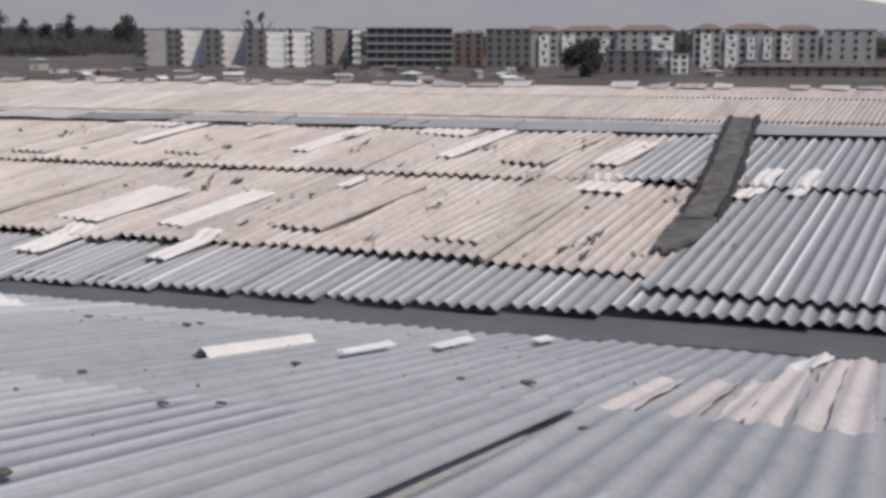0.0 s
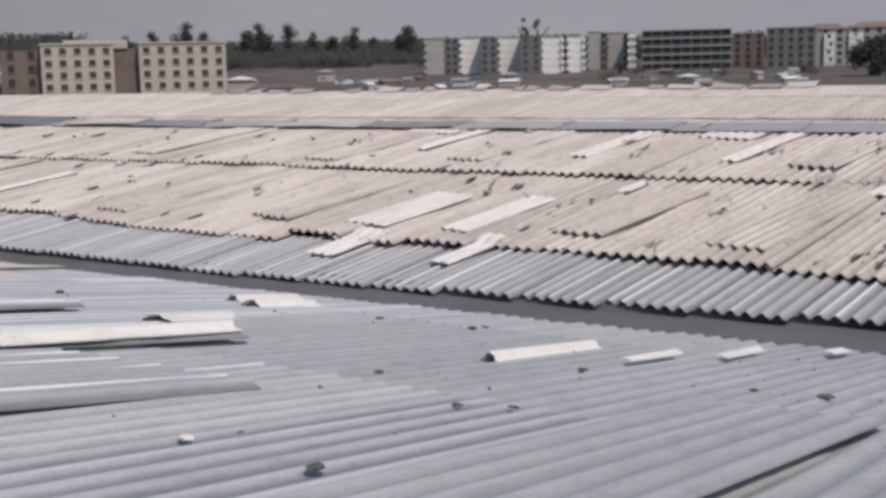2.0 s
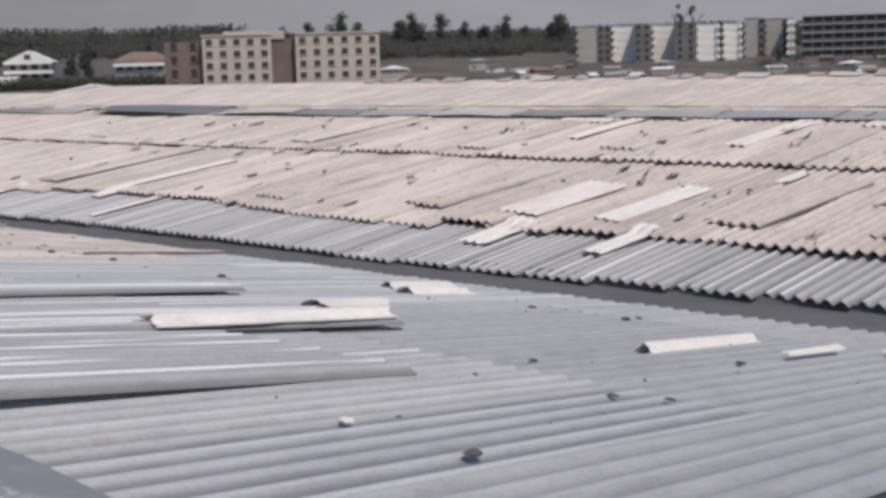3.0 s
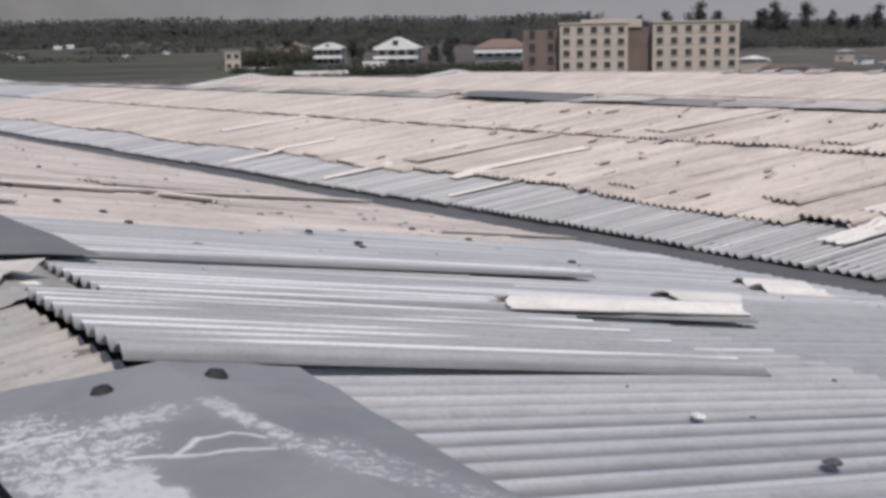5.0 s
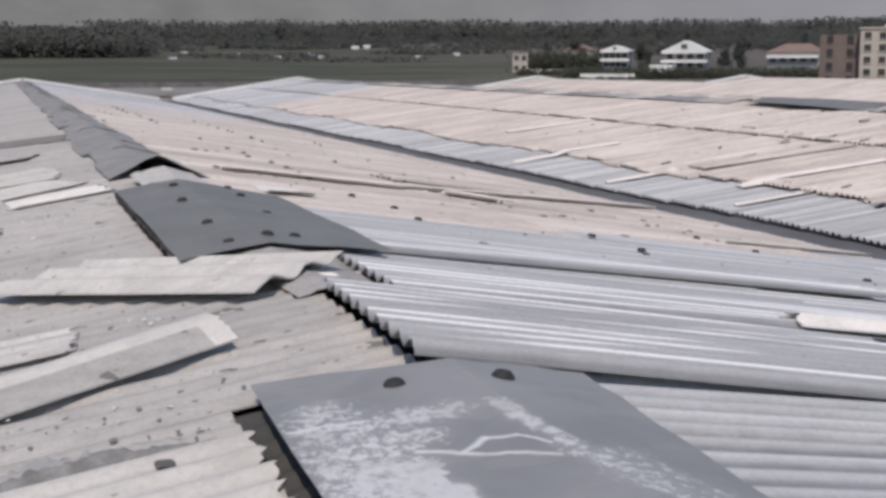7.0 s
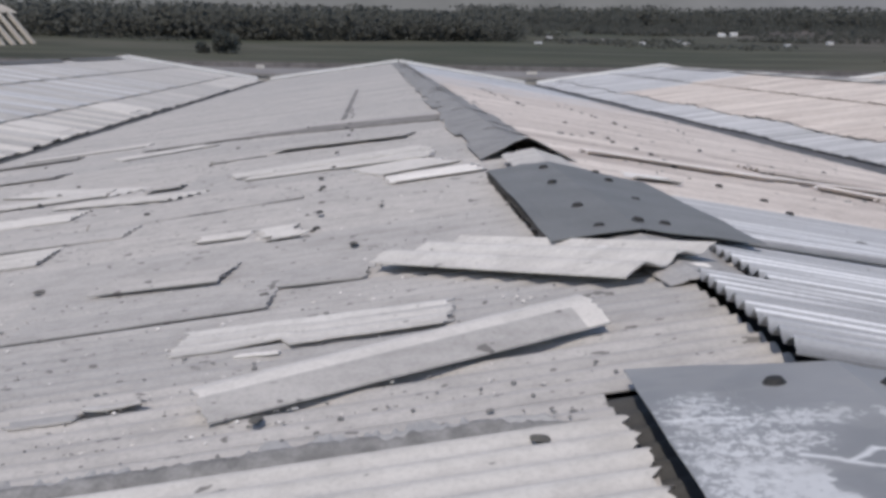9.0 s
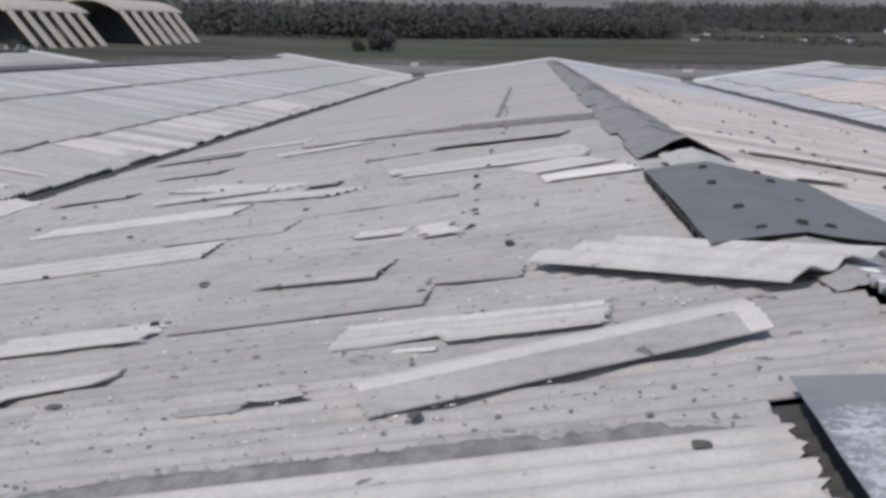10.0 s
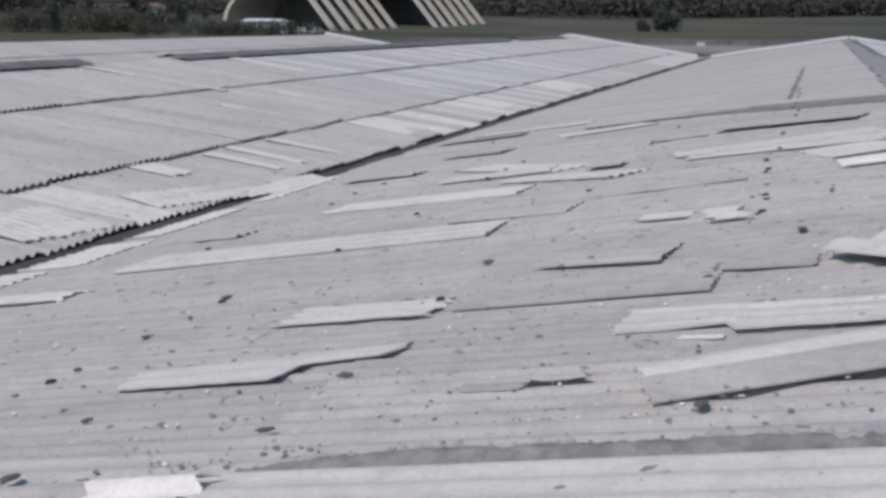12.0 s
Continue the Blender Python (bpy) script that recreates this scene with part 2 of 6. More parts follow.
def zone(bay, side, row, y):
    """Which sheets lie where."""
    if bay == 0 and side > 0:
        if y < (4.4, 6.4, 6.0)[row]:
            return M_RIBBED if row == 0 and y > 2.6 else M_DULL
        return M_BEIGE if (11.2, 12.4, 13.2)[row] < y < 44 or 44 <= y < 60 and int(y * 1.7 + row) % 3 else M_GREY
    if bay == 1 and side < 0:
        if row == 2:
            return M_GREY
        return M_GREY if y < (3.9 if row == 0 else 2.7) or y > 70 else M_BEIGE
    if bay >= 1:
        return M_BEIGE
    if bay == -1 and side > 0 and 36 < y < 70 and row < 2 and int(y * 3.7 + row * 2) % 3 == 0:
        return M_GREY
    if bay == -1 and side > 0 and row == 2:
        return M_PALE if int(y * 2.3) % 5 < 1 else M_LIGHTGREY
    return M_LIGHTGREY if bay == -1 and side > 0 else M_WARM


def top_end(side, y):
    """Where the top row of the middle bay begins: it is broken open along the near ridge."""
    if side < 0:
        return 0.80 if y < 4.4 else 0.03
    return 0.48 if 3.0 < y < 7.4 else 0.12


def roof_slope(bay, side, near):
    """One slope: a deck coloured dark to stand for shade under the sheets, the nearest sheets as pieces, the rest
    joined.
    """
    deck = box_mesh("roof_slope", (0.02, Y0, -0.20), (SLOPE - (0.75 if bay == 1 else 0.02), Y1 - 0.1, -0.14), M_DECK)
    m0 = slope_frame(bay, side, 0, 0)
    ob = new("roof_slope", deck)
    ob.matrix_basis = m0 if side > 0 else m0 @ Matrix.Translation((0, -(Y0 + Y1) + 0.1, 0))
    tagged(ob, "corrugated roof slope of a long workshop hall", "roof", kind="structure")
    inv = ob.matrix_basis.inverted()
    shared = {}
    joined = {}
    cols = int((Y1 - Y0) / COVER)
    first = 0 if near is None else near
    for c in range(cols):
        y = Y0 + c * COVER
        for row, (u0, u1) in enumerate(ROWS):
            mat = zone(bay, side, row, y + 0.5 * COVER + skew(bay, side) * (u0 + u1) / 2)
            if bay not in (0, 1) and rng.rand() < 0.02:
                mat = M_PALE
            if bay == 0:
                lift = 0.006 + 0.004 * rng.rand()
            elif bay == 1 and side < 0:
                lift = (0.058 + 0.05 * rng.rand() ** 2) if row < 2 else 0.03
            else:
                lift = ((0.05 if row < 2 else 0.015) if bay == -1 else 0.03) + 0.03 * rng.rand()
            start = 0.0
            if row == 0:
                start = top_end(side, y) if bay == 0 and y < 9 else 0.05
            du = (max(-0.12, min(0.10, (0.08 if bay == 1 else 0.04) * rng.randn())) if row else start) + (0.05 * rng.randn() if bay == 1 and row == 2 else 0.0)
            if bay == 1 and row == 2:
                du *= 0.25
            longer = 0.08 if bay == 1 and row < 2 else 0.0
            if bay == 1 and side < 0 and row == 1 and y < 0.6:
                longer = 0.62 + 0.1
                lift = 0.085
            if bay == 1 and side < 0 and row > 0:
                drift = 0.16 * math.sin(y * 0.55 + 1.2 * row)
                du += drift if row == 1 else 0.3 * drift
            if row == 2 and bay == 1 and side < 0:
                longer = -0.08 - 0.72 * gutter_swing(y + 1.5)
            if row == 2 and bay == -1 and side > 0:
                longer = 0.33
            if row == 2 and bay == 0 and side > 0:
                longer = round(1.25 * gutter_swing(y + 0.6), 1) + (0.12 * rng.rand() - 0.06 if y < 7 else 0.0)
            close = near is not None and first < y < first + 100 * COVER
            tip = math.degrees(math.atan2(-lift, u1 - u0))
            lean = math.degrees((0.008 + (0.03 if bay == 1 else 0.012) * rng.rand() ** 3) * (0.25 if bay == 0 and side < 0 else 1.0) / COVER)
            ystart = y if side > 0 else y + COVER * 1.07
            m = slope_frame(bay, side, u0 + du, ystart, -0.016 if bay == 0 else 0.004, 0.2 * rng.randn(), tip, lean)
            length = u1 - u0 - (du if row == 0 else 0.0) - (0.28 if bay == 0 and side > 0 and row == 2 else 0.0) + longer
            amp, k = wave_height(bay, side), skew(bay, side)
            if bay == 0 and side > 0 and y < 3.2:
                amp *= 0.3 if row == 2 else 0.5
            m = m @ Matrix(((1, 0, 0, 0), (-k, 1, 0, -k * u0), (0, 0, 1, 0), (0, 0, 0, 1)))
            if close:
                key = (row, mat.name, round(du, 1) if row == 0 else c % 3, round(longer, 2))
                if key not in shared:
                    v, f = corrugated(length, 6.5, 8, 1, True, 0, 0, 0.012, c, amp)
                    shared[key] = mesh_from("roof_sheet", v, f, mat, True)
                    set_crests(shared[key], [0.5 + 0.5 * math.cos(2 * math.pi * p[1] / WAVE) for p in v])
                under("roof_sheet", shared[key], ob, inv @ m)
            else:
                v, f = corrugated(length, 6.5, 5, 1, False, amp=amp)
                mm = np.array(inv @ m)
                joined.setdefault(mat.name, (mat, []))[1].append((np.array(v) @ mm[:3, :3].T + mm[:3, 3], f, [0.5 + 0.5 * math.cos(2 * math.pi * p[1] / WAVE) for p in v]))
    for mat, sheets in joined.values():
        v, f, k, crests = [], [], 0, []
        for sv, sf, high in sheets:
            crests += high
            v += sv.tolist()
            f += [tuple(i + k for i in q) for q in sf]
            k += len(sv)
        rest = mesh_from("roof_sheets", v, f, mat, True)
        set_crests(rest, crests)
        tagged(under("roof_sheets", rest, ob), "weathered corrugated roof sheets", kind="stuff")
    return ob


for bay, side, near in ((0, 1, -2.0), (0, -1, 0.0), (1, -1, -2.0), (1, 1, None), (-1, 1, 8.0), (-1, -1, None), (2, -1, -4.0), (2, 1, None),
                        (3, -1, -4.0), (3, 1, None), (-2, 1, None)):
    roof_slope(bay, side, near)


def gutter(x):
    """Concrete valley gutter between two bays: one channel section drawn out along the hall."""
    z = RIDGE_Z - HALF * math.tan(PITCH)
    section = ((-0.75, -0.5), (0.75, -0.5), (0.75, -0.045), (0.60, -0.045), (0.56, -0.075), (-0.56, -0.075), (-0.60, -0.045), (-0.75, -0.045))
    stations = (Y0, 0.0, 1.0, 2.0, 3.0, 4.0, 5.0, 6.0, 7.0, Y1)
    east = 0 < x < BAY
    if east:
        section = ((-0.75, -0.5), (0.78, -0.5), (0.78, 0.03), (0.66, 0.0), (0.60, -0.07), (-0.56, -0.075), (-0.60, -0.045), (-0.75, -0.045))
    v = [(x + a * (0.9 if east else 1.0) + (gutter_swing(y) if east else 0.0), y, z + b + (0.8 * math.tan(PITCH) * gutter_swing(y + 1.5) if east and a > 0.58 and b > -0.4 else 0.0)) for y in stations for a, b in section]
    n, last = len(section), (len(stations) - 1) * len(section)
    f = [(s * n + i, s * n + i + n, s * n + (i + 1) % n + n, s * n + (i + 1) % n) for s in range(len(stations) - 1) for i in range(n)]
    f += [tuple(range(n)), tuple(range(last + n - 1, last - 1, -1))]
    tagged(new("gutter", mesh_from("gutter", v, f, M_CONC if x > 0 else M_SHADE)), "grey concrete valley gutter between two roofs", "gutter", kind="structure")


for k in (-2, -1, 0, 1, 2):
    gutter(k * BAY + HALF + GUTTER / 2)


def hall_walls():
    """Gable and side walls that close the hall below its roofs."""
    x0, x1 = -2 * BAY + 0.5, 3 * BAY + HALF
    for name, lo, hi in (("wall_north", (x0, Y1 - 0.5, 0), (x1, Y1 - 0.2, 5.7)), ("wall_south", (x0, Y0 + 0.2, 0), (x1, Y0 + 0.5, 5.7)),
                         ("wall_east", (x1 - 0.3, Y0 + 0.5, 0), (x1, Y1 - 0.5, 5.7)), ("wall_west", (x0, Y0 + 0.5, 0), (x0 + 0.3, Y1 - 0.5, 5.7))):
        tagged(new(name, box_mesh(name, lo, hi, M_WALL)), "rendered wall of the workshop hall", "wall", kind="structure")
    for bay in range(-1, 4):
        for y in (Y0 + 0.35, Y1 - 0.35):
            x, z = bay * BAY, RIDGE_Z - 0.24
            v = [(x - HALF, y - 0.15, 5.7), (x + HALF, y - 0.15, 5.7), (x, y - 0.15, z), (x - HALF, y + 0.15, 5.7), (x + HALF, y + 0.15, 5.7), (x, y + 0.15, z)]
            f = [(0, 1, 2), (5, 4, 3), (0, 3, 4, 1), (1, 4, 5, 2), (2, 5, 3, 0)]
            tagged(new("gable", mesh_from("gable", v, f, M_WALL)), "rendered gable of the workshop hall", "wall", kind="structure")


M_VERGE = plain_material("cement_verge", (0.80, 0.79, 0.77), (0.68, 0.67, 0.65), 0.8, 0.9, 0, 10)
hall_walls()
for bay in range(-2, 4):
    for side in ((-1, 1) if bay > -2 else (1,)):
        m = slope_frame(bay, side, 0, Y1 - 0.12)
        verge = new("verge", box_mesh("verge", (0.02, -0.30, 0.03), (SLOPE, 0.22, 0.24), M_VERGE, 0.01))
        verge.matrix_basis = m
        tagged(verge, "pale cement verge along the gable of the roof", "verge", kind="structure")


def north_annex():
    """The low flat-roofed range behind the hall, with a parapet along its outer edge."""
    ob = new("annex", None)
    ob.location = (10, Y1 + 14, 0)
    for name, lo, hi, mat in (("wall", (-52, -13.5, 0), (72, 12, 6.3), M_WALL), ("flat_roof", (-52.2, -13.6, 6.3), (72.2, 12.2, 6.5), M_FLAT), ("parapet", (-52.2, 12.2, 6.2), (72.2, 12.5, 7.0), M_PARAPET)):
        bm = bmesh.new()
        add_box(bm, lo, hi)
        part(name, bm, mat, ob)
    tagged(ob, "low flat-roofed brown-grey annex behind the hall", "building")


M_FLAT = plain_material("dusty_flat_roof", (0.21, 0.195, 0.185), (0.28, 0.265, 0.25), 0.4, 0.95, 0, 6)
M_PARAPET = plain_material("stained_parapet", (0.10, 0.095, 0.092), (0.22, 0.205, 0.20), 0.8, 0.95, 0, 6)
north_annex()
litter = random.Random(12)
for i in range(14):
    x = litter.uniform(-30, 45)
    w = litter.uniform(0.4, 1.3)
    bit = new("roof_litter", box_mesh("roof_litter", (-w / 2, -0.2, 0), (w / 2, 0.2, litter.uniform(0.2, 0.5)), M_PALE if i % 3 else M_WALL, 0.03))
    bit.matrix_basis = pose(x, Y1 + litter.uniform(2, 24), 6.5, 0, 0, litter.uniform(-40, 40))
    tagged(bit, "pale broken slab lying on the flat annex roof", "debris", "annex litter")


# ---------------------------------------------------------------- loose pieces on the roof
def loose_piece(name, label, bay, side, a, b, width, material, lift=(0.03, 0.03, 0.02, 0.02), waves=None, amp=AMP, ragged=0.03, phase=0.0,
                seed=1, group="", category="sheet piece", steps=8, bend=0.0, follow=False, flat=False, nick=(), profile=(), crown=None):
    """A broken length of sheet. a, b: (u, y) of the ends of its edge towards the hall's south; it reaches width metres north of that.
    lift: height of the corners a, b, and of the two across from them, over the sheets. follow: lies in the waves of the roof.
    nick: (share of the length, offset) of a stepped south edge. profile: (share of the width, height) of a fold."""
    r = random.Random(seed)
    a, b = Vector(a), Vector(b)
    if follow and bay == 1:
        b.y = a.y + skew(bay, side) * (b.x - a.x)
    d = (b - a).normalized()
    n = Vector((-d.y, d.x))
    if n.y < 0:
        n = -n
    waves = width / WAVE if waves is None else waves
    per = max(6, int(round(waves * 8)))
    nu = [(r.uniform(-ragged, ragged), r.uniform(-ragged, ragged)) for _ in range(per + 1)]
    edge = [r.uniform(-0.3, 0.3) * ragged for _ in range(steps + 1)]
    centre = on_slope(bay, side, *((a + b) / 2 + n * width / 2), 0.0)
    v, crests = [], {}
    length = (b - a).length
    for j in range(steps + 1):
        for i in range(per + 1):
            s, q = j / steps, i / per
            along = s * length + (nu[i][0] if j == 0 else nu[i][1] if j == steps else 0.0)
            off = float(np.interp(s, *zip(*nick))) if nick else 0.0
            p = a + d * along + n * (q * width + off * (1 - q) + (edge[j] if i in (0, per) else 0.0))
            low = (lift[0] * (1 - s) + lift[1] * s) * (1 - q) + (lift[2] * (1 - s) + lift[3] * s) * q
            base = (0.004 if side < 0 else 0.022) if bay == 0 else 0.075 if bay == 1 else 0.05
            ripple = amp * math.cos(2 * math.pi * waves * q + phase)
            if follow:
                ripple = wave_at(bay, side, p.x, p.y) * (0.45 if flat else 1.0)
                base = 0.036 + 0.080 * ((min(p.x, 8.1) / 4.06) % 1.0 if p.x < 8.1 else 0.2) + (0.012 if flat else 0.0) if bay == 1 else (0.012 if side > 0 else 0.004) if bay == 0 else 0.03
            w = base + 0.6 * low + ripple + bend * math.sin(math.pi * s) + (float(np.interp(q, *zip(*profile))) if profile else 0.0)
            v.append(on_slope(bay, side, p.x, p.y, w) - centre)
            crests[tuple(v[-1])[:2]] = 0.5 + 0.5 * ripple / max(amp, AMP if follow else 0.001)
    m = per + 1
    f = []
    for j in range(steps):
        for i in range(per):
            k = j * m + i
            f.append((k, k + m, k + m + 1, k + 1))
    # face the sheet outwards
    t = (v[f[0][1]] - v[f[0][0]]).cross(v[f[0][2]] - v[f[0][0]])
    if t.z < 0:
        f = [q[::-1] for q in f]
    v = [tuple(p) for p in v]
    add_rim(v, f, m, steps, 0.009)
    me = mesh_from(name, v, f, material, not profile)
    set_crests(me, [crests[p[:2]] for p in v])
    ob = new(name, me)
    # Faces on the fold's top and at its far end are painted paler.
    if crown:
        ob.data.materials.append(crown)
        for k in range(steps * per):
            if (k % per) / per >= 0.43 or k // per >= steps - 1:
                ob.data.polygons[k].material_index = 1
    ob.location = centre
    return tagged(ob, label, category, group)


def clod(bay, side, u, y, size, material, name="clod", label="dark clod of moss on a roof sheet", seed=0, group="", flat=0.38, stretch=1.5):
    """A lumpy bit of moss, mortar or broken sheet."""
    r = random.Random(seed)
    bm = bmesh.new()
    bmesh.ops.create_icosphere(bm, subdivisions=2, radius=size / 2)
    turn = r.uniform(0, 3.1)
    for vert in bm.verts:
        k = 1 + 0.35 * noise.noise(vert.co * (3.0 / size) + Vector((seed, seed * 2, 0)))
        vert.co = Vector((vert.co.x * k * stretch, vert.co.y * k, vert.co.z * k * flat))
    me = bm_mesh(name, bm, material)
    ob = new(name, me)
    ob.matrix_basis = slope_frame(bay, side, u, y, 0.012 + size * 0.08) @ pose(0, 0, 0, 0, 0, math.degrees(turn))
    return tagged(ob, label, "debris", group)


M_CLOD = plain_material("dark_moss", (0.085, 0.082, 0.076), (0.14, 0.133, 0.12), 12.0, 0.95, 0, 60)
M_WHITE = sheet_material("fresh_break", (0.82, 0.785, 0.74), (0.75, 0.72, 0.68), (0.58, 0.55, 0.52), 0.2, 0.85, 0.0)
M_DIRT = plain_material("settled_dirt", (0.15, 0.147, 0.142), (0.32, 0.312, 0.30), 11.0, 0.95, 0, 80)
M_FELT = plain_material("dark_board", (0.075, 0.07, 0.066), (0.20, 0.188, 0.176), 3.5, 0.9, 0, 30)
M_BLACK = plain_material("near_black", (0.03, 0.029, 0.028), (0.075, 0.072, 0.069), 5.0, 0.9, 0, 30)
M_NAIL = plain_material("roofing_washer", (0.025, 0.025, 0.026), (0.045, 0.044, 0.042), 20.0, 0.8)


def dusty_metal():
    """Galvanised sheet with dried white lime splashes."""
    n = Nodes("dusty_galvanised", 0.62, 0.12, 0.35)
    base = n.mix(n.ramp(n.noise(n.place(), 1.3, 5), (0.35, 0.0), (0.65, 1.0)), (0.245, 0.248, 0.25), (0.31, 0.313, 0.315))
    warp = n.tree.nodes.new("ShaderNodeTexNoise")
    warp.inputs["Scale"].default_value, warp.inputs["Detail"].default_value = 7.0, 4.0
    n.put(warp.inputs["Vector"], n.place())
    bent = n.vec("MULTIPLY_ADD", warp.outputs["Color"], (0.16, 0.16, 0.0), n.place())
    bent = n.vec("SUBTRACT", n.vec("MULTIPLY", bent, (1.0, 1.0, 0.0)), (0.08, 0.08, 0.0))
    fleck = n.noise(n.place((1.0, 0.75, 1.0)), 30.0, 7, 0.76)
    # pools of dried lime: (from, to, reach, strength)
    for p, q, reach, full in (((-0.66, 2.2), (-0.55, 3.50), 0.22, 0.85), ((-0.50, 2.9), (-0.45, 3.5), 0.10, 1.0), ((-0.68, 3.0), (-0.58, 4.15), 0.22, 0.60), ((-0.55, 3.7), (-0.35, 3.75), 0.16, 0.6), ((-0.50, 3.95), (-0.20, 3.95), 0.13, 0.66),
                              ((-0.04, 3.95), (0.0, 3.45), 0.07, 0.72), ((0.0, 3.4), (0.08, 2.95), 0.10, 0.54), ((0.10, 3.3), (0.24, 2.7), 0.15, 0.40)):
        near = n.ramp(n.near(bent, p, q), (reach * 0.35, full), (reach, 0.0))
        wet = n.ramp(n.sum(fleck, n.sum(near, 0.30, "MULTIPLY")), (0.64, 0.0), (0.72, 1.0))
        base = n.mix(n.sum(wet, n.ramp(near, (0.0, 0.0), (0.2, 0.8)), "MULTIPLY"), n.mix(n.sum(near, 0.45, "MULTIPLY"), base, (0.42, 0.42, 0.42)), (0.66, 0.66, 0.65))
    runny = n.vec("MULTIPLY", n.vec("MULTIPLY_ADD", warp.outputs["Color"], (0.075, 0.075, 0.0), n.place()), (1.0, 1.0, 0.0))
    runny = n.vec("SUBTRACT", runny, (0.0375, 0.0375, 0.0))
    # runs of it
    for p, q, wide in (((-0.42, 3.62), (-0.26, 3.49), 0.016), ((-0.26, 3.49), (-0.07, 3.36), 0.013), ((-0.29, 3.54), (-0.19, 3.61), 0.013), ((-0.19, 3.61), (-0.11, 3.59), 0.011), ((-0.11, 3.59), (-0.05, 3.46), 0.008), ((-0.72, 4.05), (-0.45, 4.0), 0.010)):
        base = n.mix(n.ramp(n.near(runny, p, q), (wide * 0.4, 0.85), (wide * 1.3, 0.0)), base, (0.72, 0.72, 0.71))
    film = n.ramp(n.noise(n.place((1.0, 2.0, 1.0)), 2.2, 3, 0.5), (0.52, 0.0), (0.60, 0.35))
    base = n.mix(film, base, (0.34, 0.335, 0.325))
    return n.finish(base, n.noise(n.place(), 25.0, 3), 0.1, 0.003)


M_DUSTY = dusty_metal()
M_CAPGREY = plain_material("smooth_grey_cap", (0.33, 0.33, 0.34), (0.39, 0.39, 0.40), 1.0, 0.7)

# ridge caps
def ridge_cap(name, label, bay, outline, rise, material, nails=(), group="", waviness=0.01, seed=0, thick=0.004, slant=0.0):
    """A folded sheet astride a ridge. outline: rows (y, left reach, right reach, height over the sheets at left edge, ridge, right edge).
    slant: how much farther its north end reaches at the left edge."""
    r = random.Random(seed)
    y_mid = (outline[0][0] + outline[-1][0]) / 2
    base = Vector((bay * BAY, y_mid, RIDGE_Z))
    v, n = [], 5
    rows = []
    for k in range(len(outline) - 1):
        for s in (0.0, 0.5):
            rows.append([p + (q - p) * s for p, q in zip(outline[k], outline[k + 1])])
    rows.append(list(outline[-1]))
    for k, (y0, left, right, hl, hr, hg) in enumerate(rows):
        for i in range(2 * n + 1):
            t = (i - n) / n
            y = y0 + slant * max(0.0, -t) * (k / (len(rows) - 1)) ** 4
            side, reach = (-1, left) if t < 0 else (1, right)
            edge = hl if t < 0 else hg
            w = rise + hr * (1 - abs(t)) + edge * abs(t) + r.uniform(-waviness, waviness) * (0.3 + abs(t))
            v.append(on_slope(bay, side, abs(t) * reach, y, w) - base)
    m = 2 * n + 1
    f = [(j * m + i, j * m + i + 1, (j + 1) * m + i + 1, (j + 1) * m + i) for j in range(len(rows) - 1) for i in range(m - 1)]
    v = [tuple(p) for p in v]
    add_rim(v, f, m, len(rows) - 1, thick)
    ob = new(name, mesh_from(name, v, f, material))
    ob.location = base
    tagged(ob, label, "ridge cap", group)
    for k, (x, y, w) in enumerate(nails):
        side = -1 if x < 0 else 1
        bm = bmesh.new()
        bmesh.ops.create_cone(bm, cap_ends=True, segments=12, radius1=0.045, radius2=0.028, depth=0.022)
        p = part("washer", bm, M_NAIL, ob, "dark roofing washer")
        p.matrix_basis = Matrix.Translation(-base) @ slope_frame(bay, side, abs(x), y, w)
    return ob


near_rows = ((1.85, 0.80, 0.26, 0.05, 0.04, 0.015), (2.8, 0.78, 0.37, 0.06, 0.03, 0.01), (3.5, 0.75, 0.45, 0.06, 0.02, 0.01),
             (4.1, 0.73, 0.53, 0.05, 0.02, 0.01), (4.5, 0.70, 0.57, 0.035, 0.03, 0.01))
ridge_cap("ridge_cap", "grey galvanised ridge cap splashed with white lime", 0, near_rows, 0.03, M_DUSTY,
          ((-0.26, 4.33, 0.072), (0.12, 4.26, 0.066)), waviness=0.006, seed=3, slant=0.27)
ridge_cap("ridge_cap", "dark grey metal ridge cap with roofing washers", 0,
          ((7.75, 0.56, 0.80, 0.03, 0.03, 0.055), (9.0, 0.57, 0.88, 0.055, 0.04, 0.05), (10.4, 0.57, 0.93, 0.055, 0.03, 0.02), (12.1, 0.57, 0.98, 0.05, 0.05, 0.0)), 0.03, M_METAL,
          ((-0.20, 8.05, 0.07), (0.05, 8.12, 0.08), (0.25, 8.19, 0.075), (-0.19, 8.97, 0.085), (-0.16, 10.47, 0.085), (-0.08, 11.6, 0.09), (0.37, 9.68, 0.07), (0.45, 11.21, 0.07), (0.46, 11.95, 0.07)),
          waviness=0.008, seed=5)
ridge_cap("ridge_cap", "pale broken sheet bent over the open ridge", 0, ((6.28, 0.16, 0.30, -0.01, 0.015, 0.0), (7.0, 0.2, 0.37, -0.01, 0.01, 0.0), (7.85, 0.3, 0.42, -0.01, 0.01, 0.0)), 0.02, M_WARM, waviness=0.008, seed=9)
ridge_cap("ridge_cap", "short pale ridge cap fragment", 0, ((12.1, 0.30, 0.35, 0.05, 0.06, 0.05), (13.2, 0.32, 0.3, 0.07, 0.10, 0.05)), 0.02, M_PALE, seed=8)
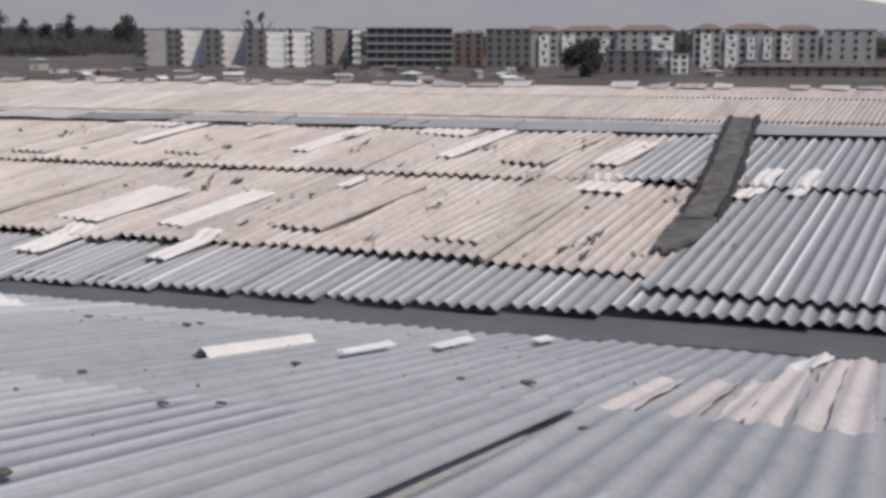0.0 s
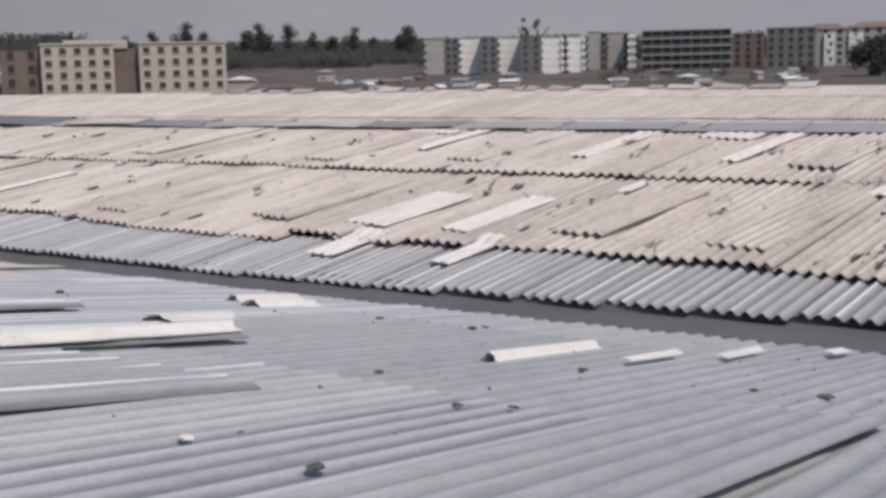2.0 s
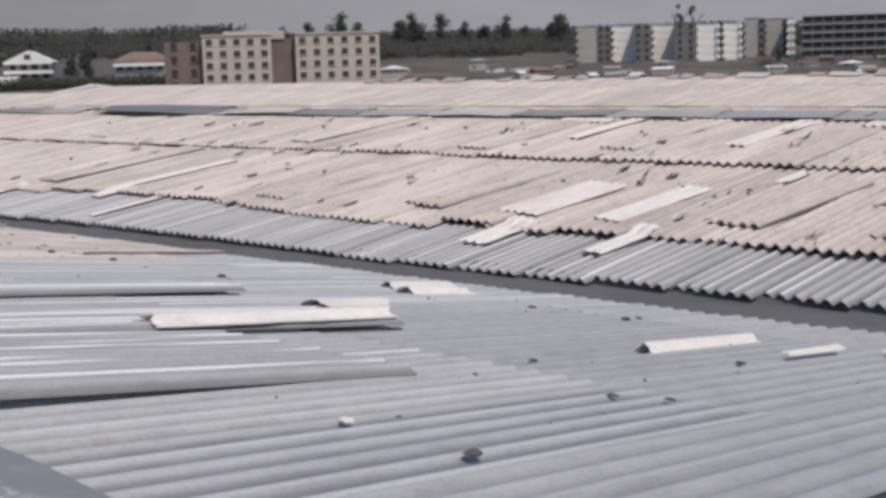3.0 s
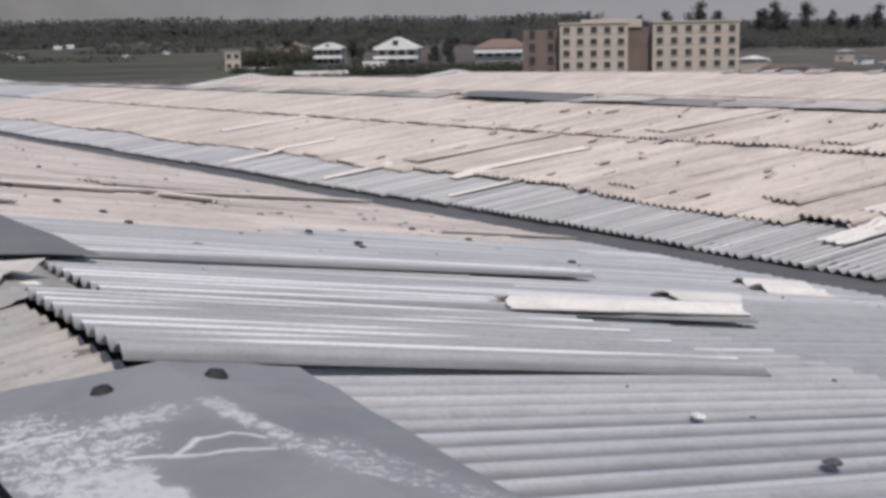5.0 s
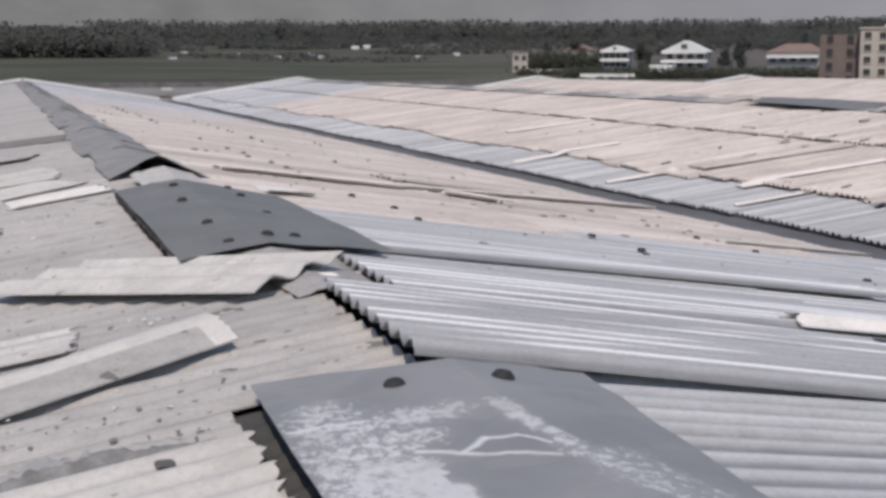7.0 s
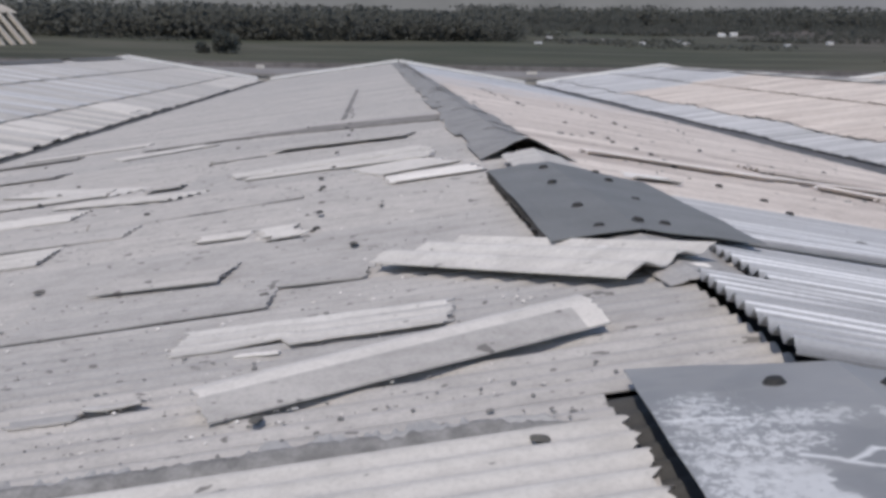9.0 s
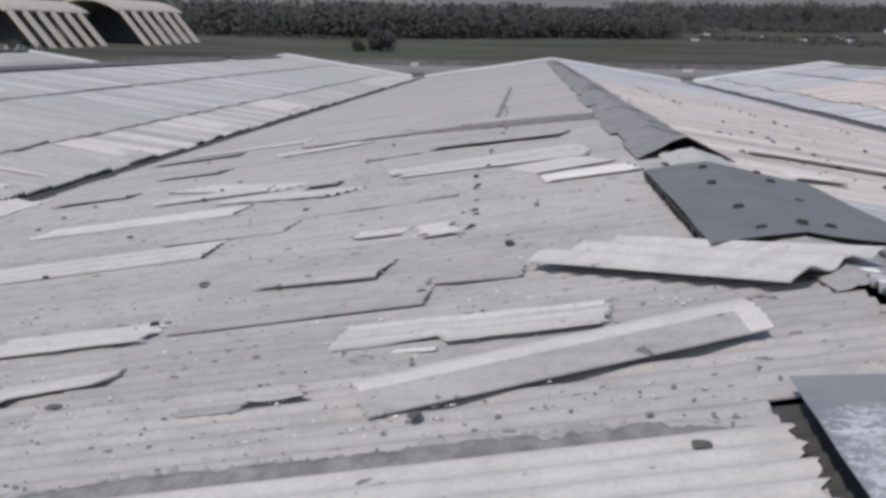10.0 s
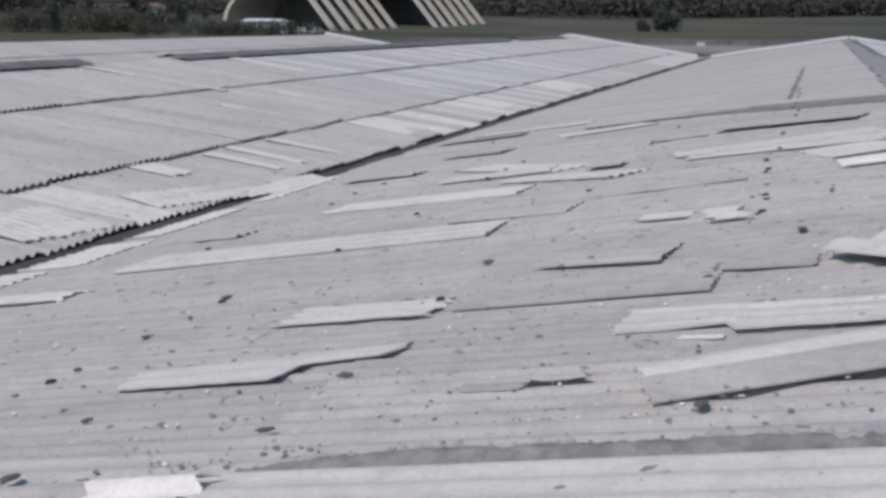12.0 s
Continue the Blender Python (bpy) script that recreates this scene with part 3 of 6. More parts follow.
# Near-black strip added for the toothed shade under the cap's left edge.
loose_piece("under_sheet", "dark toothed strip standing for shade under the ridge cap", 0, -1, (0.585, 7.95), (0.42, 7.95), 4.1, M_BLACK, (0.05, 0.05, 0.05, 0.05), None, 0.03, 0.012, 0.0, 67)
M_CREAMY = sheet_material("cream_sheet", (0.80, 0.735, 0.69), (0.74, 0.68, 0.635), (0.60, 0.55, 0.51), 0.2, 0.85, 0.0)
M_DIRTYCAP = plain_material("blackened_ridge_cap", (0.13, 0.128, 0.124), (0.21, 0.205, 0.20), 1.6, 0.9, 0, 12)
M_RIDGE = plain_material("weathered_ridge_tile", (0.23, 0.225, 0.22), (0.34, 0.332, 0.32), 2.0, 0.9, 0, 25)
y = 13.7
k = 0
while y < 93:
    step = 1.9
    lift = 0.14 if k == 0 else 0.004
    ridge_cap("ridge_cap", "weathered dark grey ridge cap on the hall roof", 0,
              ((y, rng.uniform(0.42, 0.62), rng.uniform(0.42, 0.6), 0.02 * rng.rand(), lift + 0.05, 0.01), (y + step + 0.05, rng.uniform(0.42, 0.6), 0.5, 0.03 * rng.rand(), 0.03 + 0.04 * rng.rand(), 0.0)),
              0.012, M_RIDGE, (), "ridge caps", 0.010, k)
    y += step
    k += 1
y = -10.0
while y < 92:
    step = 2.4
    if not 26.5 < y < 31 and rng.rand() > 0.06:
        ridge_cap("ridge_cap", "grey ridge cap on the next bay" if y >= 11 else "smooth grey ridge cap on the next bay", 1,
                  ((y, 0.80, 0.6, 0.04 + 0.04 * rng.rand(), 0.05, 0.02), (y + step + 0.08, 0.80, 0.6, 0.03 + 0.04 * rng.rand(), 0.03, 0.02)), 0.05,
                  M_CAPGREY if y < 11 else (M_WARM, M_RIDGE, M_PALE)[k % 3], (), "ridge caps", 0.008 if y < 11 else 0.022, k)
        ridge_cap("ridge_cap", "dirty grey ridge cap on the next roof", -1,
                  ((y, 0.5, 0.6, 0.04, 0.10, 0.05), (y + step + 0.08, 0.5, 0.56, 0.04, 0.08, 0.04)), 0.06, M_DIRTYCAP, (), "ridge caps", 0.012, k + 50)
    y += step
    k += 1
y = -25.5
while y < 0.5:
    ridge_cap("ridge_cap", "grey galvanised ridge cap behind the open ridge", 0, ((y, 0.80, 0.5, 0.03, 0.04, 0.01), (y + 2.4, 0.80, 0.5, 0.03, 0.03, 0.01)), 0.03, M_METAL, (), "ridge caps", 0.006, k)
    y += 2.45
    k += 1
# a lifted dark cap on the next bay's ridge
ridge_cap("ridge_cap", "lifted dark grey ridge cap lying askew", 1, ((26.6, 0.9, 0.4, 0.04, 0.10, 0.03), (29.5, 1.1, 0.4, 0.16, 0.14, 0.03), (32.2, 0.8, 0.4, 0.10, 0.12, 0.03)), 0.05, M_METAL, seed=77)

# pale caps with gaps along the easternmost ridge
y = -16.0
k = 400
while y < 60:
    run = rng.uniform(0.7, 2.0)
    if rng.rand() > 0.15:
        a, b = rng.uniform(0.03, 0.22, 2)
        ridge_cap("ridge_cap", "pale broken ridge cap lying on corrugated roof", 3, ((y, rng.uniform(0.6, 1.1), 0.5, 0.05, a, 0.02), (y + run, rng.uniform(0.6, 1.0), 0.5, 0.03, b, 0.02)), 0.05,
                  (M_PALE, M_BEIGE, M_WARM)[k % 3], (), "broken ridge caps", 0.02, k)
    y += run + rng.uniform(0.1, 0.7)
    k += 1

M_DUSTBROWN = plain_material("brown_dust", (0.17, 0.16, 0.15), (0.27, 0.257, 0.245), 3.0, 0.95, 0, 25)
M_CROWN = sheet_material("bleached_sheet", (0.66, 0.63, 0.59), (0.62, 0.59, 0.555), (0.47, 0.45, 0.42), 0.24, 0.85, 0.0)
# the bay's west slope
W = (0, -1)
loose_piece("broken_sheet", "large pale broken sheet lying across the grey roof", *W, (2.34, 5.00), (0.60, 5.58), 0.29, M_WARM, (0.03, 0.07, 0.03, 0.07), 1.8, 0.0, 0.012, 0.0, 11,
            steps=16, profile=((0, 0.0), (0.06, 0.012), (0.42, 0.062), (0.47, 0.068), (0.75, 0.092), (1.0, 0.084)), crown=M_CROWN)
loose_piece("broken_sheet", "long loose corrugated sheet lying skewed near the ridge", *W, (1.70, 7.92), (0.36, 6.42), 0.84, M_PALE, (0.15, 0.13, 0.06, 0.06), 2.4, 0.026, 0.012, math.pi, 12)
loose_piece("broken_sheet", "pale broken sheet with a ragged edge on grey roof", *W, (5.02, 7.15), (3.98, 7.1), 0.58, M_CROWN, (0.018, 0.03, 0.0, 0.0), None, 0.008, 0.06, 0.5, 13)
loose_piece("broken_sheet", "long pale broken sheet with a stepped edge on grey roof", *W, (5.32, 5.78), (3.78, 6.06), 0.38, M_CROWN, (0.015, 0.03, 0.01, 0.01), None, 0.006, 0.03, 0.3, 14,
            steps=26, nick=((0, 0.0), (0.60, -0.17), (0.66, 0.10), (0.93, 0.10), (1.0, 0.22)))
loose_piece("broken_sheet", "grey broken sheet with a torn notch on grey roof", *W, (2.74, 6.30), (1.30, 6.18), 0.56, M_PALE, (0.008, 0.012, 0.0, 0.0), None, 0.008, 0.03, 0.0, 15,
            steps=20, nick=((0, 0.0), (0.18, 0.0), (0.42, 0.10), (0.45, -0.04), (1.0, 0.0)))
loose_piece("fragment", "white broken sheet fragment on grey roof", *W, (2.36, 6.10), (2.14, 6.06), 0.06, M_WHITE, (0.01, 0.01, 0.01, 0.01), 0.7, 0.004, 0.02, 0.0, 16)
loose_piece("fragment", "white broken sheet fragment on grey roof", *W, (3.2, 10.3), (2.76, 10.25), 0.45, M_CROWN, (0.01, 0.01, 0.0, 0.0), None, 0.012, 0.05, 0.0, 17)
loose_piece("fragment", "white broken sheet fragment on grey roof", *W, (2.52, 9.88), (2.26, 9.93), 0.82, M_CROWN, (0.01, 0.01, 0.0, 0.0), None, 0.012, 0.09, 0.0, 18)
loose_piece("fragment", "thin curled sheet fragment on grey roof", *W, (2.96, 5.46), (2.70, 5.44), 0.13, M_PALE, (0.03, 0.03, 0.02, 0.02), 0.5, 0.01, 0.03, 0.0, 19, bend=-0.01)
loose_piece("fragment", "thin curled sheet fragment on grey roof", *W, (3.28, 5.38), (2.98, 5.36), 0.16, M_WARM, (0.012, 0.012, 0.0, 0.0), 0.5, 0.004, 0.03, 0.0, 20)
# Added dark sheet that stands for the shade in the gap beside the cap.
loose_piece("under_sheet", "dark sheet standing for shade in the gap beside the ridge cap", *W, (1.30, 1.0), (0.20, 1.0), 3.80, M_SHADE, (-0.09, -0.09, -0.09, -0.09), None, 0.012, 0.01, 0.0, 66)
for k, (u0, u1, y0, wd) in enumerate(((9.90, 9.35, 9.6, 1.3), (9.95, 9.2, 11.2, 1.6), (9.85, 9.4, 13.2, 2.4), (9.75, 9.45, 16.4, 3.0))):
    loose_piece("broken_sheet", "pale sheet ends along the valley gutter", *W, (u0, y0), (u1, y0), wd, M_CROWN, (0.012, 0.008, 0.012, 0.008), None, 0.012, 0.04, 0.0, 160 + k, "pale sheet ends", follow=True)
for k, (p, q, wd) in enumerate((((6.2, 22.3), (4.6, 23.0), 1.2), ((7.0, 17.6), (5.1, 15.7), 0.7), ((3.3, 15.2), (1.0, 15.0), 0.9), ((1.6, 13.6), (0.7, 13.9), 1.3), ((9.0, 26.0), (6.5, 26.0), 1.0))):
    loose_piece("broken_sheet", "bleached pale sheet on the grey slope", *W, p, q, wd, M_CROWN if k % 2 else M_PALE, (0.02, 0.02, 0.0, 0.0), None, 0.010, 0.05, 0.0, 170 + k, "bleached sheets")
laps = (((3.6, 8.38), (2.72, 8.30), 0.75, 0.07, 0.05), ((3.86, 7.24), (2.3, 7.24), 0.6, 0.015, 0.02), ((2.5, 7.86), (1.74, 7.74), 0.5, 0.03, 0.015),
        ((8.2, 10.3), (4.5, 10.35), 0.95, 0.03, 0.03), ((8.4, 12.15), (7.8, 12.1), 0.6, 0.05, 0.05), ((3.3, 19.0), (1.25, 18.5), 0.9, 0.16, 0.14),
        ((4.1, 18.6), (3.35, 18.8), 0.5, 0.06, 0.05), ((3.45, 15.6), (0.95, 16.0), 0.9, 0.06, 0.03), ((6.6, 15.7), (5.1, 15.8), 0.9, 0.07, 0.05),
        ((8.0, 20.3), (6.9, 20.2), 0.9, 0.10, 0.10), ((4.55, 15.4), (4.1, 15.4), 0.5, 0.10, 0.10), ((5.55, 14.9), (3.95, 14.1), 0.7, 0.05, 0.05),
        ((4.5, 12.2), (2.4, 12.6), 0.8, 0.02, 0.02), ((7.4, 13.6), (5.0, 13.5), 0.9, 0.03, 0.02), ((6.2, 24.0), (3.0, 24.2), 1.0, 0.09, 0.06),
        ((8.8, 17.6), (7.6, 17.6), 0.8, 0.12, 0.1), ((5.2, 11.5), (4.0, 11.4), 0.8, 0.03, 0.02), ((9.4, 24.5), (7.6, 24.6), 0.9, 0.12, 0.12))
for i, (p, q, wd, l0, l1) in enumerate(laps):
    loose_piece("lifted_sheet", "lifted grey roof sheet with a dark gap along its edge", *W, p, q, wd, M_PALE if i in (3, 7, 8, 11, 13) else M_WARM, (0.6 * l0 + 0.02, 0.6 * l1 + 0.02, 0.002, 0.002), None, 0.012, 0.02, math.pi, 30 + i, "lifted sheets")
loose_piece("lifted_sheet", "paler grey roof sheet overlapping its neighbour", *W, (4.25, 3.35), (0.80, 3.35), 1.06, M_PALE, (0.01, 0.01, 0.012, 0.012), 6, AMP, 0.03, 0.0, 60, follow=True)
loose_piece("fragment", "white corner of a broken sheet", *W, (4.4, 3.95), (3.9, 3.98), 0.3, M_WHITE, (0.06, 0.06, 0.05, 0.05), 1.2, 0.03, 0.05, 0.0, 61)
loose_piece("broken_sheet", "white broken sheet beside the ridge cap", *W, (1.5, 12.6), (0.55, 12.7), 0.75, M_WHITE, (0.03, 0.02, 0.01, 0.01), None, 0.014, 0.05, 0.0, 62)
loose_piece("broken_sheet", "pale sheet along the valley gutter", *W, (9.6, 9.0), (7.9, 8.9), 0.5, M_PALE, (0.02, 0.02, 0.01, 0.01), None, 0.02, 0.05, 0.0, 63)
loose_piece("dusty_sheet", "brown dusty strip of sheet across the grey slope", *W, (5.0, 24.4), (0.6, 21.6), 1.5, M_DUSTBROWN, (0.01, 0.01, 0.0, 0.0), None, 0.008, 0.06, 0.0, 64)
loose_piece("dusty_sheet", "thin dark crack between two sheets of the slope", *W, (2.42, 26.0), (2.30, 26.0), 18.0, M_DUSTBROWN, (0.0, 0.0, 0.0, 0.0), 4, 0.004, 0.02, 0.0, 65, steps=2)
for i, (u, yy) in enumerate(((5.95, 5.8), (4.0, 4.92), (3.97, 5.78), (5.94, 7.15), (5.98, 8.38), (5.91, 7.69), (5.9, 6.32), (4.94, 4.41), (5.11, 5.23), (2.14, 4.97),
                             (2.28, 11.09), (2.18, 10.03), (1.83, 9.08), (1.62, 11.04), (4.08, 8.92), (2.19, 11.88), (2.25, 13.0), (2.3, 14.2), (2.35, 7.6), (1.1, 4.25))):
    clod(*W, u, yy, 0.038 + 0.035 * ((i * 7) % 5) / 5, M_CLOD, "clod", "dark clod of moss on grey roof sheets", i, "moss clods")

# the bay's east slope
E = (0, 1)
for i, (p, q, wd, l) in enumerate((((0.5, 8.27), (5.4, 8.36), 1.0, (0.03, 0.10, 0.0, 0.006)), ((0.34, 6.24), (5.0, 6.12), 1.24, (0.075, 0.065, 0.05, 0.006)),
                                   ((-0.12, 4.56), (3.2, 4.40), 1.72, (0.10, 0.04, 0.06, 0.006)), ((0.7, 1.71), (5.05, 1.69), 1.0, (0.06, 0.075, 0.0, 0.0)),
                                   ((4.05, 18.0), (6.5, 18.6), 0.8, (0.07, 0.06, 0.01, 0.01)), ((4.8, 15.35), (6.5, 15.3), 0.6, (0.04, 0.03, 0.01, 0.01)))):
    loose_piece("lifted_sheet", "lifted grey roof sheet with a dark gap along its edge", *E, p, q, wd, M_DULL if i == 3 else M_STRIPED if i < 4 else M_BEIGE, l, None, 0.013 if i == 3 else 0.024, 0.004 if i < 4 else 0.03, math.pi, 70 + i, "lifted sheets", steps=10)
loose_piece("broken_strip", "long pale strip of broken sheet on grey roof", *E, (2.85, 6.14), (4.95, 6.17), 0.22, M_WHITE, (0.13, 0.15, 0.15, 0.16), 1.0, 0.03, 0.05, 2.6, 80)
loose_piece("broken_strip", "short pale strip of broken sheet on grey roof", *E, (5.4, 7.3), (6.3, 7.38), 0.40, M_WHITE, (0.05, 0.03, 0.02, 0.02), 1.2, 0.03, 0.06, 2.6, 81)
loose_piece("broken_strip", "short pale strip of broken sheet on grey roof", *E, (7.45, 8.2), (8.3, 8.08), 0.34, M_WHITE, (0.06, 0.04, 0.02, 0.02), 1.0, 0.04, 0.05, 2.6, 82)
loose_piece("broken_strip", "short pale strip of broken sheet on grey roof", *E, (7.8, 8.72), (8.9, 8.8), 0.34, M_WHITE, (0.06, 0.04, 0.02, 0.02), 1.0, 0.04, 0.05, 2.6, 83)
loose_piece("broken_strip", "pale half-round strip with a hollow dark end", *E, (5.66, 4.44), (7.4, 4.50), 0.15, M_WHITE, (0.04, 0.04, 0.05, 0.05), 1.0, 0.030, 0.015, math.pi, 84)
loose_piece("broken_strip", "thin pale splinter of sheet on grey roof", *E, (6.5, 3.82), (7.4, 3.8), 0.07, M_WHITE, (0.03, 0.04, 0.07, 0.10), 0.5, 0.004, 0.03, 0.0, 85)
loose_piece("broken_strip", "thin pale splinter of sheet on grey roof", *E, (7.5, 3.48), (8.6, 3.55), 0.08, M_WHITE, (0.03, 0.03, 0.08, 0.09), 0.5, 0.004, 0.03, 0.0, 86)
loose_piece("broken_strip", "thin pale splinter of sheet on grey roof", *E, (9.0, 3.08), (9.6, 3.1), 0.09, M_WHITE, (0.02, 0.02, 0.07, 0.07), 0.5, 0.004, 0.04, 0.0, 87)
loose_piece("broken_strip", "pale strip of broken sheet on beige roof", *E, (4.15, 15.95), (5.0, 15.5), 0.55, M_CREAMY, (0.065, 0.065, 0.055, 0.055), 3, 0.02, 0.06, 0.0, 88)
loose_piece("broken_strip", "pale strip of broken sheet on beige roof", *E, (3.5, 16.0), (9.5, 19.4), 0.32, M_CREAMY, (0.065, 0.065, 0.055, 0.055), 2, 0.02, 0.06, 0.0, 89)
loose_piece("broken_strip", "pale strip of broken sheet on beige roof", *E, (1.0, 15.3), (3.6, 15.9), 0.42, M_CREAMY, (0.065, 0.065, 0.055, 0.055), 2, 0.02, 0.05, 0.0, 87)
loose_piece("broken_strip", "white fragment of sheet beside the ridge cap", *E, (1.0, 12.45), (1.55, 12.7), 0.38, M_WHITE, (0.03, 0.03, 0.02, 0.02), 1, 0.02, 0.08, 0.0, 90)
loose_piece("broken_strip", "pale sheet edge along the valley gutter", *E, (6.8, 13.0), (9.6, 13.7), 0.3, M_PALE, (0.03, 0.03, 0.02, 0.02), 2, 0.02, 0.06, 0.0, 91)
M_ROSE = sheet_material("rosy_sheet", (0.68, 0.615, 0.575), (0.61, 0.55, 0.515), (0.48, 0.43, 0.40), 0.22, 0.85, 0.0)
for i, (p, q, wd, l, mat) in enumerate((((4.8, 1.40), (6.95, 1.44), 0.24, 0.045, M_ROSE), ((5.05, 1.08), (7.2, 1.11), 0.22, 0.03, M_ROSE), ((5.1, 0.86), (7.45, 0.90), 0.15, 0.02, M_ROSE),
                                        ((5.0, 0.64), (9.2, 0.74), 0.20, 0.028, M_ROSE), ((8.6, 0.70), (10.6, 0.62), 0.20, 0.05, M_WHITE), ((5.0, 0.44), (9.9, 0.50), 0.17, 0.02, M_ROSE),
                                        ((5.0, 0.18), (10.5, 0.26), 0.24, 0.035, M_ROSE))):
    loose_piece("broken_sheet", "rosy beige broken sheet laid over grey roof sheets", *E, p, q, wd, mat, (l, l, l * 0.4, l * 0.4), None, 0.03, 0.05, 0.0, 92 + i, "rosy sheets", follow=True)
loose_piece("lifted_sheet", "grey roof sheet lapped over rosy sheets", *E, (1.4, -0.9), (5.0, -0.9), 2.55, M_DULL, (-0.09, 0.05, -0.09, 0.05), None, 0.022, 0.04, 0.0, 99, "lifted sheets", steps=10, follow=True)
for i, (u, yy) in enumerate(((3.86, 3.27), (5.82, 3.87), (6.01, 2.3), (5.88, 2.71), (4.31, 1.49), (1.92, 3.64), (7.76, 7.0), (7.85, 6.02), (8.09, 6.03), (1.88, 2.95),
                             (3.67, 3.49), (4.38, 4.51), (1.9, 4.68), (3.9, 1.8), (2.2, 9.6), (3.2, 11.0), (4.2, 10.4), (5.0, 12.3), (6.4, 11.2))):
    clod(*E, u, yy, (0.045 + 0.04 * ((i * 7) % 5) / 5) * (1.5 if i == 5 else 1.0), M_CLOD if i not in (5, 12) else M_WHITE, "clod", "clod of moss on grey roof sheets" if i not in (5, 12) else "pale broken bit on grey roof sheets", 40 + i, "moss clods")
for i, (sd, u, yy) in enumerate(((-1, 0.22, 7.3), (-1, 0.1, 7.0), (1, 0.12, 6.75), (1, 0.25, 6.6), (1, 0.32, 6.45), (-1, 0.3, 7.45), (1, 0.1, 5.1), (1, 0.4, 7.0))):
    clod(0, sd, u, yy, 0.06 + 0.02 * (i % 3), M_WHITE, "rubble", "white broken mortar on the open ridge", 70 + i, "ridge rubble")

# the next bay's slope
F = (1, -1)
for i, (p, q, wd, mat) in enumerate((((7.8, 10.65), (5.8, 10.75), 0.80, M_CREAMY), ((7.81, 9.25), (5.76, 9.3), 0.50, M_WHITE), ((9.12, 10.60), (8.0, 10.6), 0.52, M_WHITE),
                                     ((9.05, 8.72), (7.9, 8.65), 0.36, M_WHITE), ((3.1, 9.75), (0.3, 9.5), 0.4, M_CREAMY), ((3.2, 7.0), (0.75, 6.6), 0.35, M_CREAMY),
                                     ((1.4, 7.4), (0.5, 7.4), 1.1, M_CREAMY), ((2.75, 13.3), (0.4, 13.3), 0.35, M_CREAMY), ((1.2, 13.7), (0.4, 13.7), 1.3, M_CREAMY),
                                     ((9.5, 29.7), (6.6, 29.6), 0.4, M_CREAMY), ((8.5, 20.6), (5.4, 20.7), 0.45, M_CREAMY), ((9.6, 19.2), (8.0, 18.6), 0.2, M_CREAMY),
                                     ((4.6, 1.95), (3.35, 1.85), 0.28, M_WHITE), ((4.65, 1.4), (3.3, 1.28), 0.26, M_WHITE), ((4.9, 2.1), (4.4, 2.1), 0.3, M_WHITE),
                                     ((5.2, 8.0), (4.5, 8.0), 0.2, M_WHITE), ((3.4, 4.2), (1.6, 4.2), 0.5, M_CREAMY), ((4.9, 3.8), (4.1, 3.7), 0.8, M_CREAMY),
                                     ((9.7, 24.0), (8.1, 23.6), 0.4, M_CREAMY), ((7.0, 36.0), (4.2, 36.5), 0.5, M_CREAMY))):
    loose_piece("broken_sheet", "pale broken sheet on the beige slope", *F, p, q, wd, mat, (0.01, 0.01, 0.01, 0.01), None, 0.012, 0.03, 0.0, 110 + i, "pale sheets", follow=True, flat=True)
for i, (p, q, wd) in enumerate((((3.9, 14.6), (1.0, 14.7), 0.9), ((7.7, 12.6), (4.9, 12.6), 0.9), ((3.6, 11.6), (0.8, 11.6), 0.8), ((7.6, 7.2), (5.0, 7.2), 0.9), ((7.9, 16.0), (4.3, 16.2), 0.9),
                                ((3.8, 19.5), (0.8, 19.4), 0.9), ((7.9, 23.0), (4.4, 23.1), 1.0), ((3.9, 27.0), (0.5, 27.0), 0.9), ((7.8, 5.0), (4.2, 5.0), 0.9), ((3.5, 5.4), (0.6, 5.4), 0.8))):
    loose_piece("lifted_sheet", "lifted beige roof sheet with a dark gap along its edge", *F, p, q, wd, M_BEIGE, (0.035, 0.01, 0.005, 0.005), None, 0.024, 0.03, 0.0, 140 + i, "lifted sheets", follow=True)
spots = random.Random(4)
for i in range(64):
    u, yy = spots.choice((spots.uniform(0.3, 3.8), spots.uniform(4.3, 7.8), spots.gauss(4.1, 0.12), spots.gauss(8.0, 0.2))), spots.uniform(2.5, 26) ** 1.0
    loose_piece("fragment", "small broken edge bit on beige roof sheets", *F, (u, yy), (u - spots.uniform(0.1, 0.3), yy + spots.uniform(-0.1, 0.1)), spots.uniform(0.1, 0.3),
                M_BEIGE if i % 3 else M_PALE, (0.05, 0.07, 0.02, 0.03), 0.8, 0.02, 0.05, 0.0, 200 + i, "broken edges", "debris", 3)


clusters = ((7.6, 3.7), (7.2, 3.6), (7.9, 3.5), (7.75, 3.9), (5.2, 10.4), (5.6, 10.2), (5.0, 10.9), (4.3, 11.6), (5.3, 9.9), (2.5, 11.9), (3.0, 11.4), (2.2, 14.9), (2.4, 15.3), (3.0, 8.9), (2.2, 8.9))
for i, (u, yy) in enumerate(clusters):
    for k in range(2):
        a, b = u + spots.uniform(-0.12, 0.12), yy + spots.uniform(-0.1, 0.1)
        loose_piece("fragment", "curled dark-edged bit of broken roof sheet", *F, (a, b), (a - spots.uniform(0.08, 0.2), b + spots.uniform(-0.04, 0.08)), spots.uniform(0.06, 0.14),
                    M_BEIGE if k else M_CLOD, (0.07, 0.06, 0.02, 0.03), 0.8, 0.03, 0.05, 0.0, 500 + 2 * i + k, "broken edges", "debris", 3)


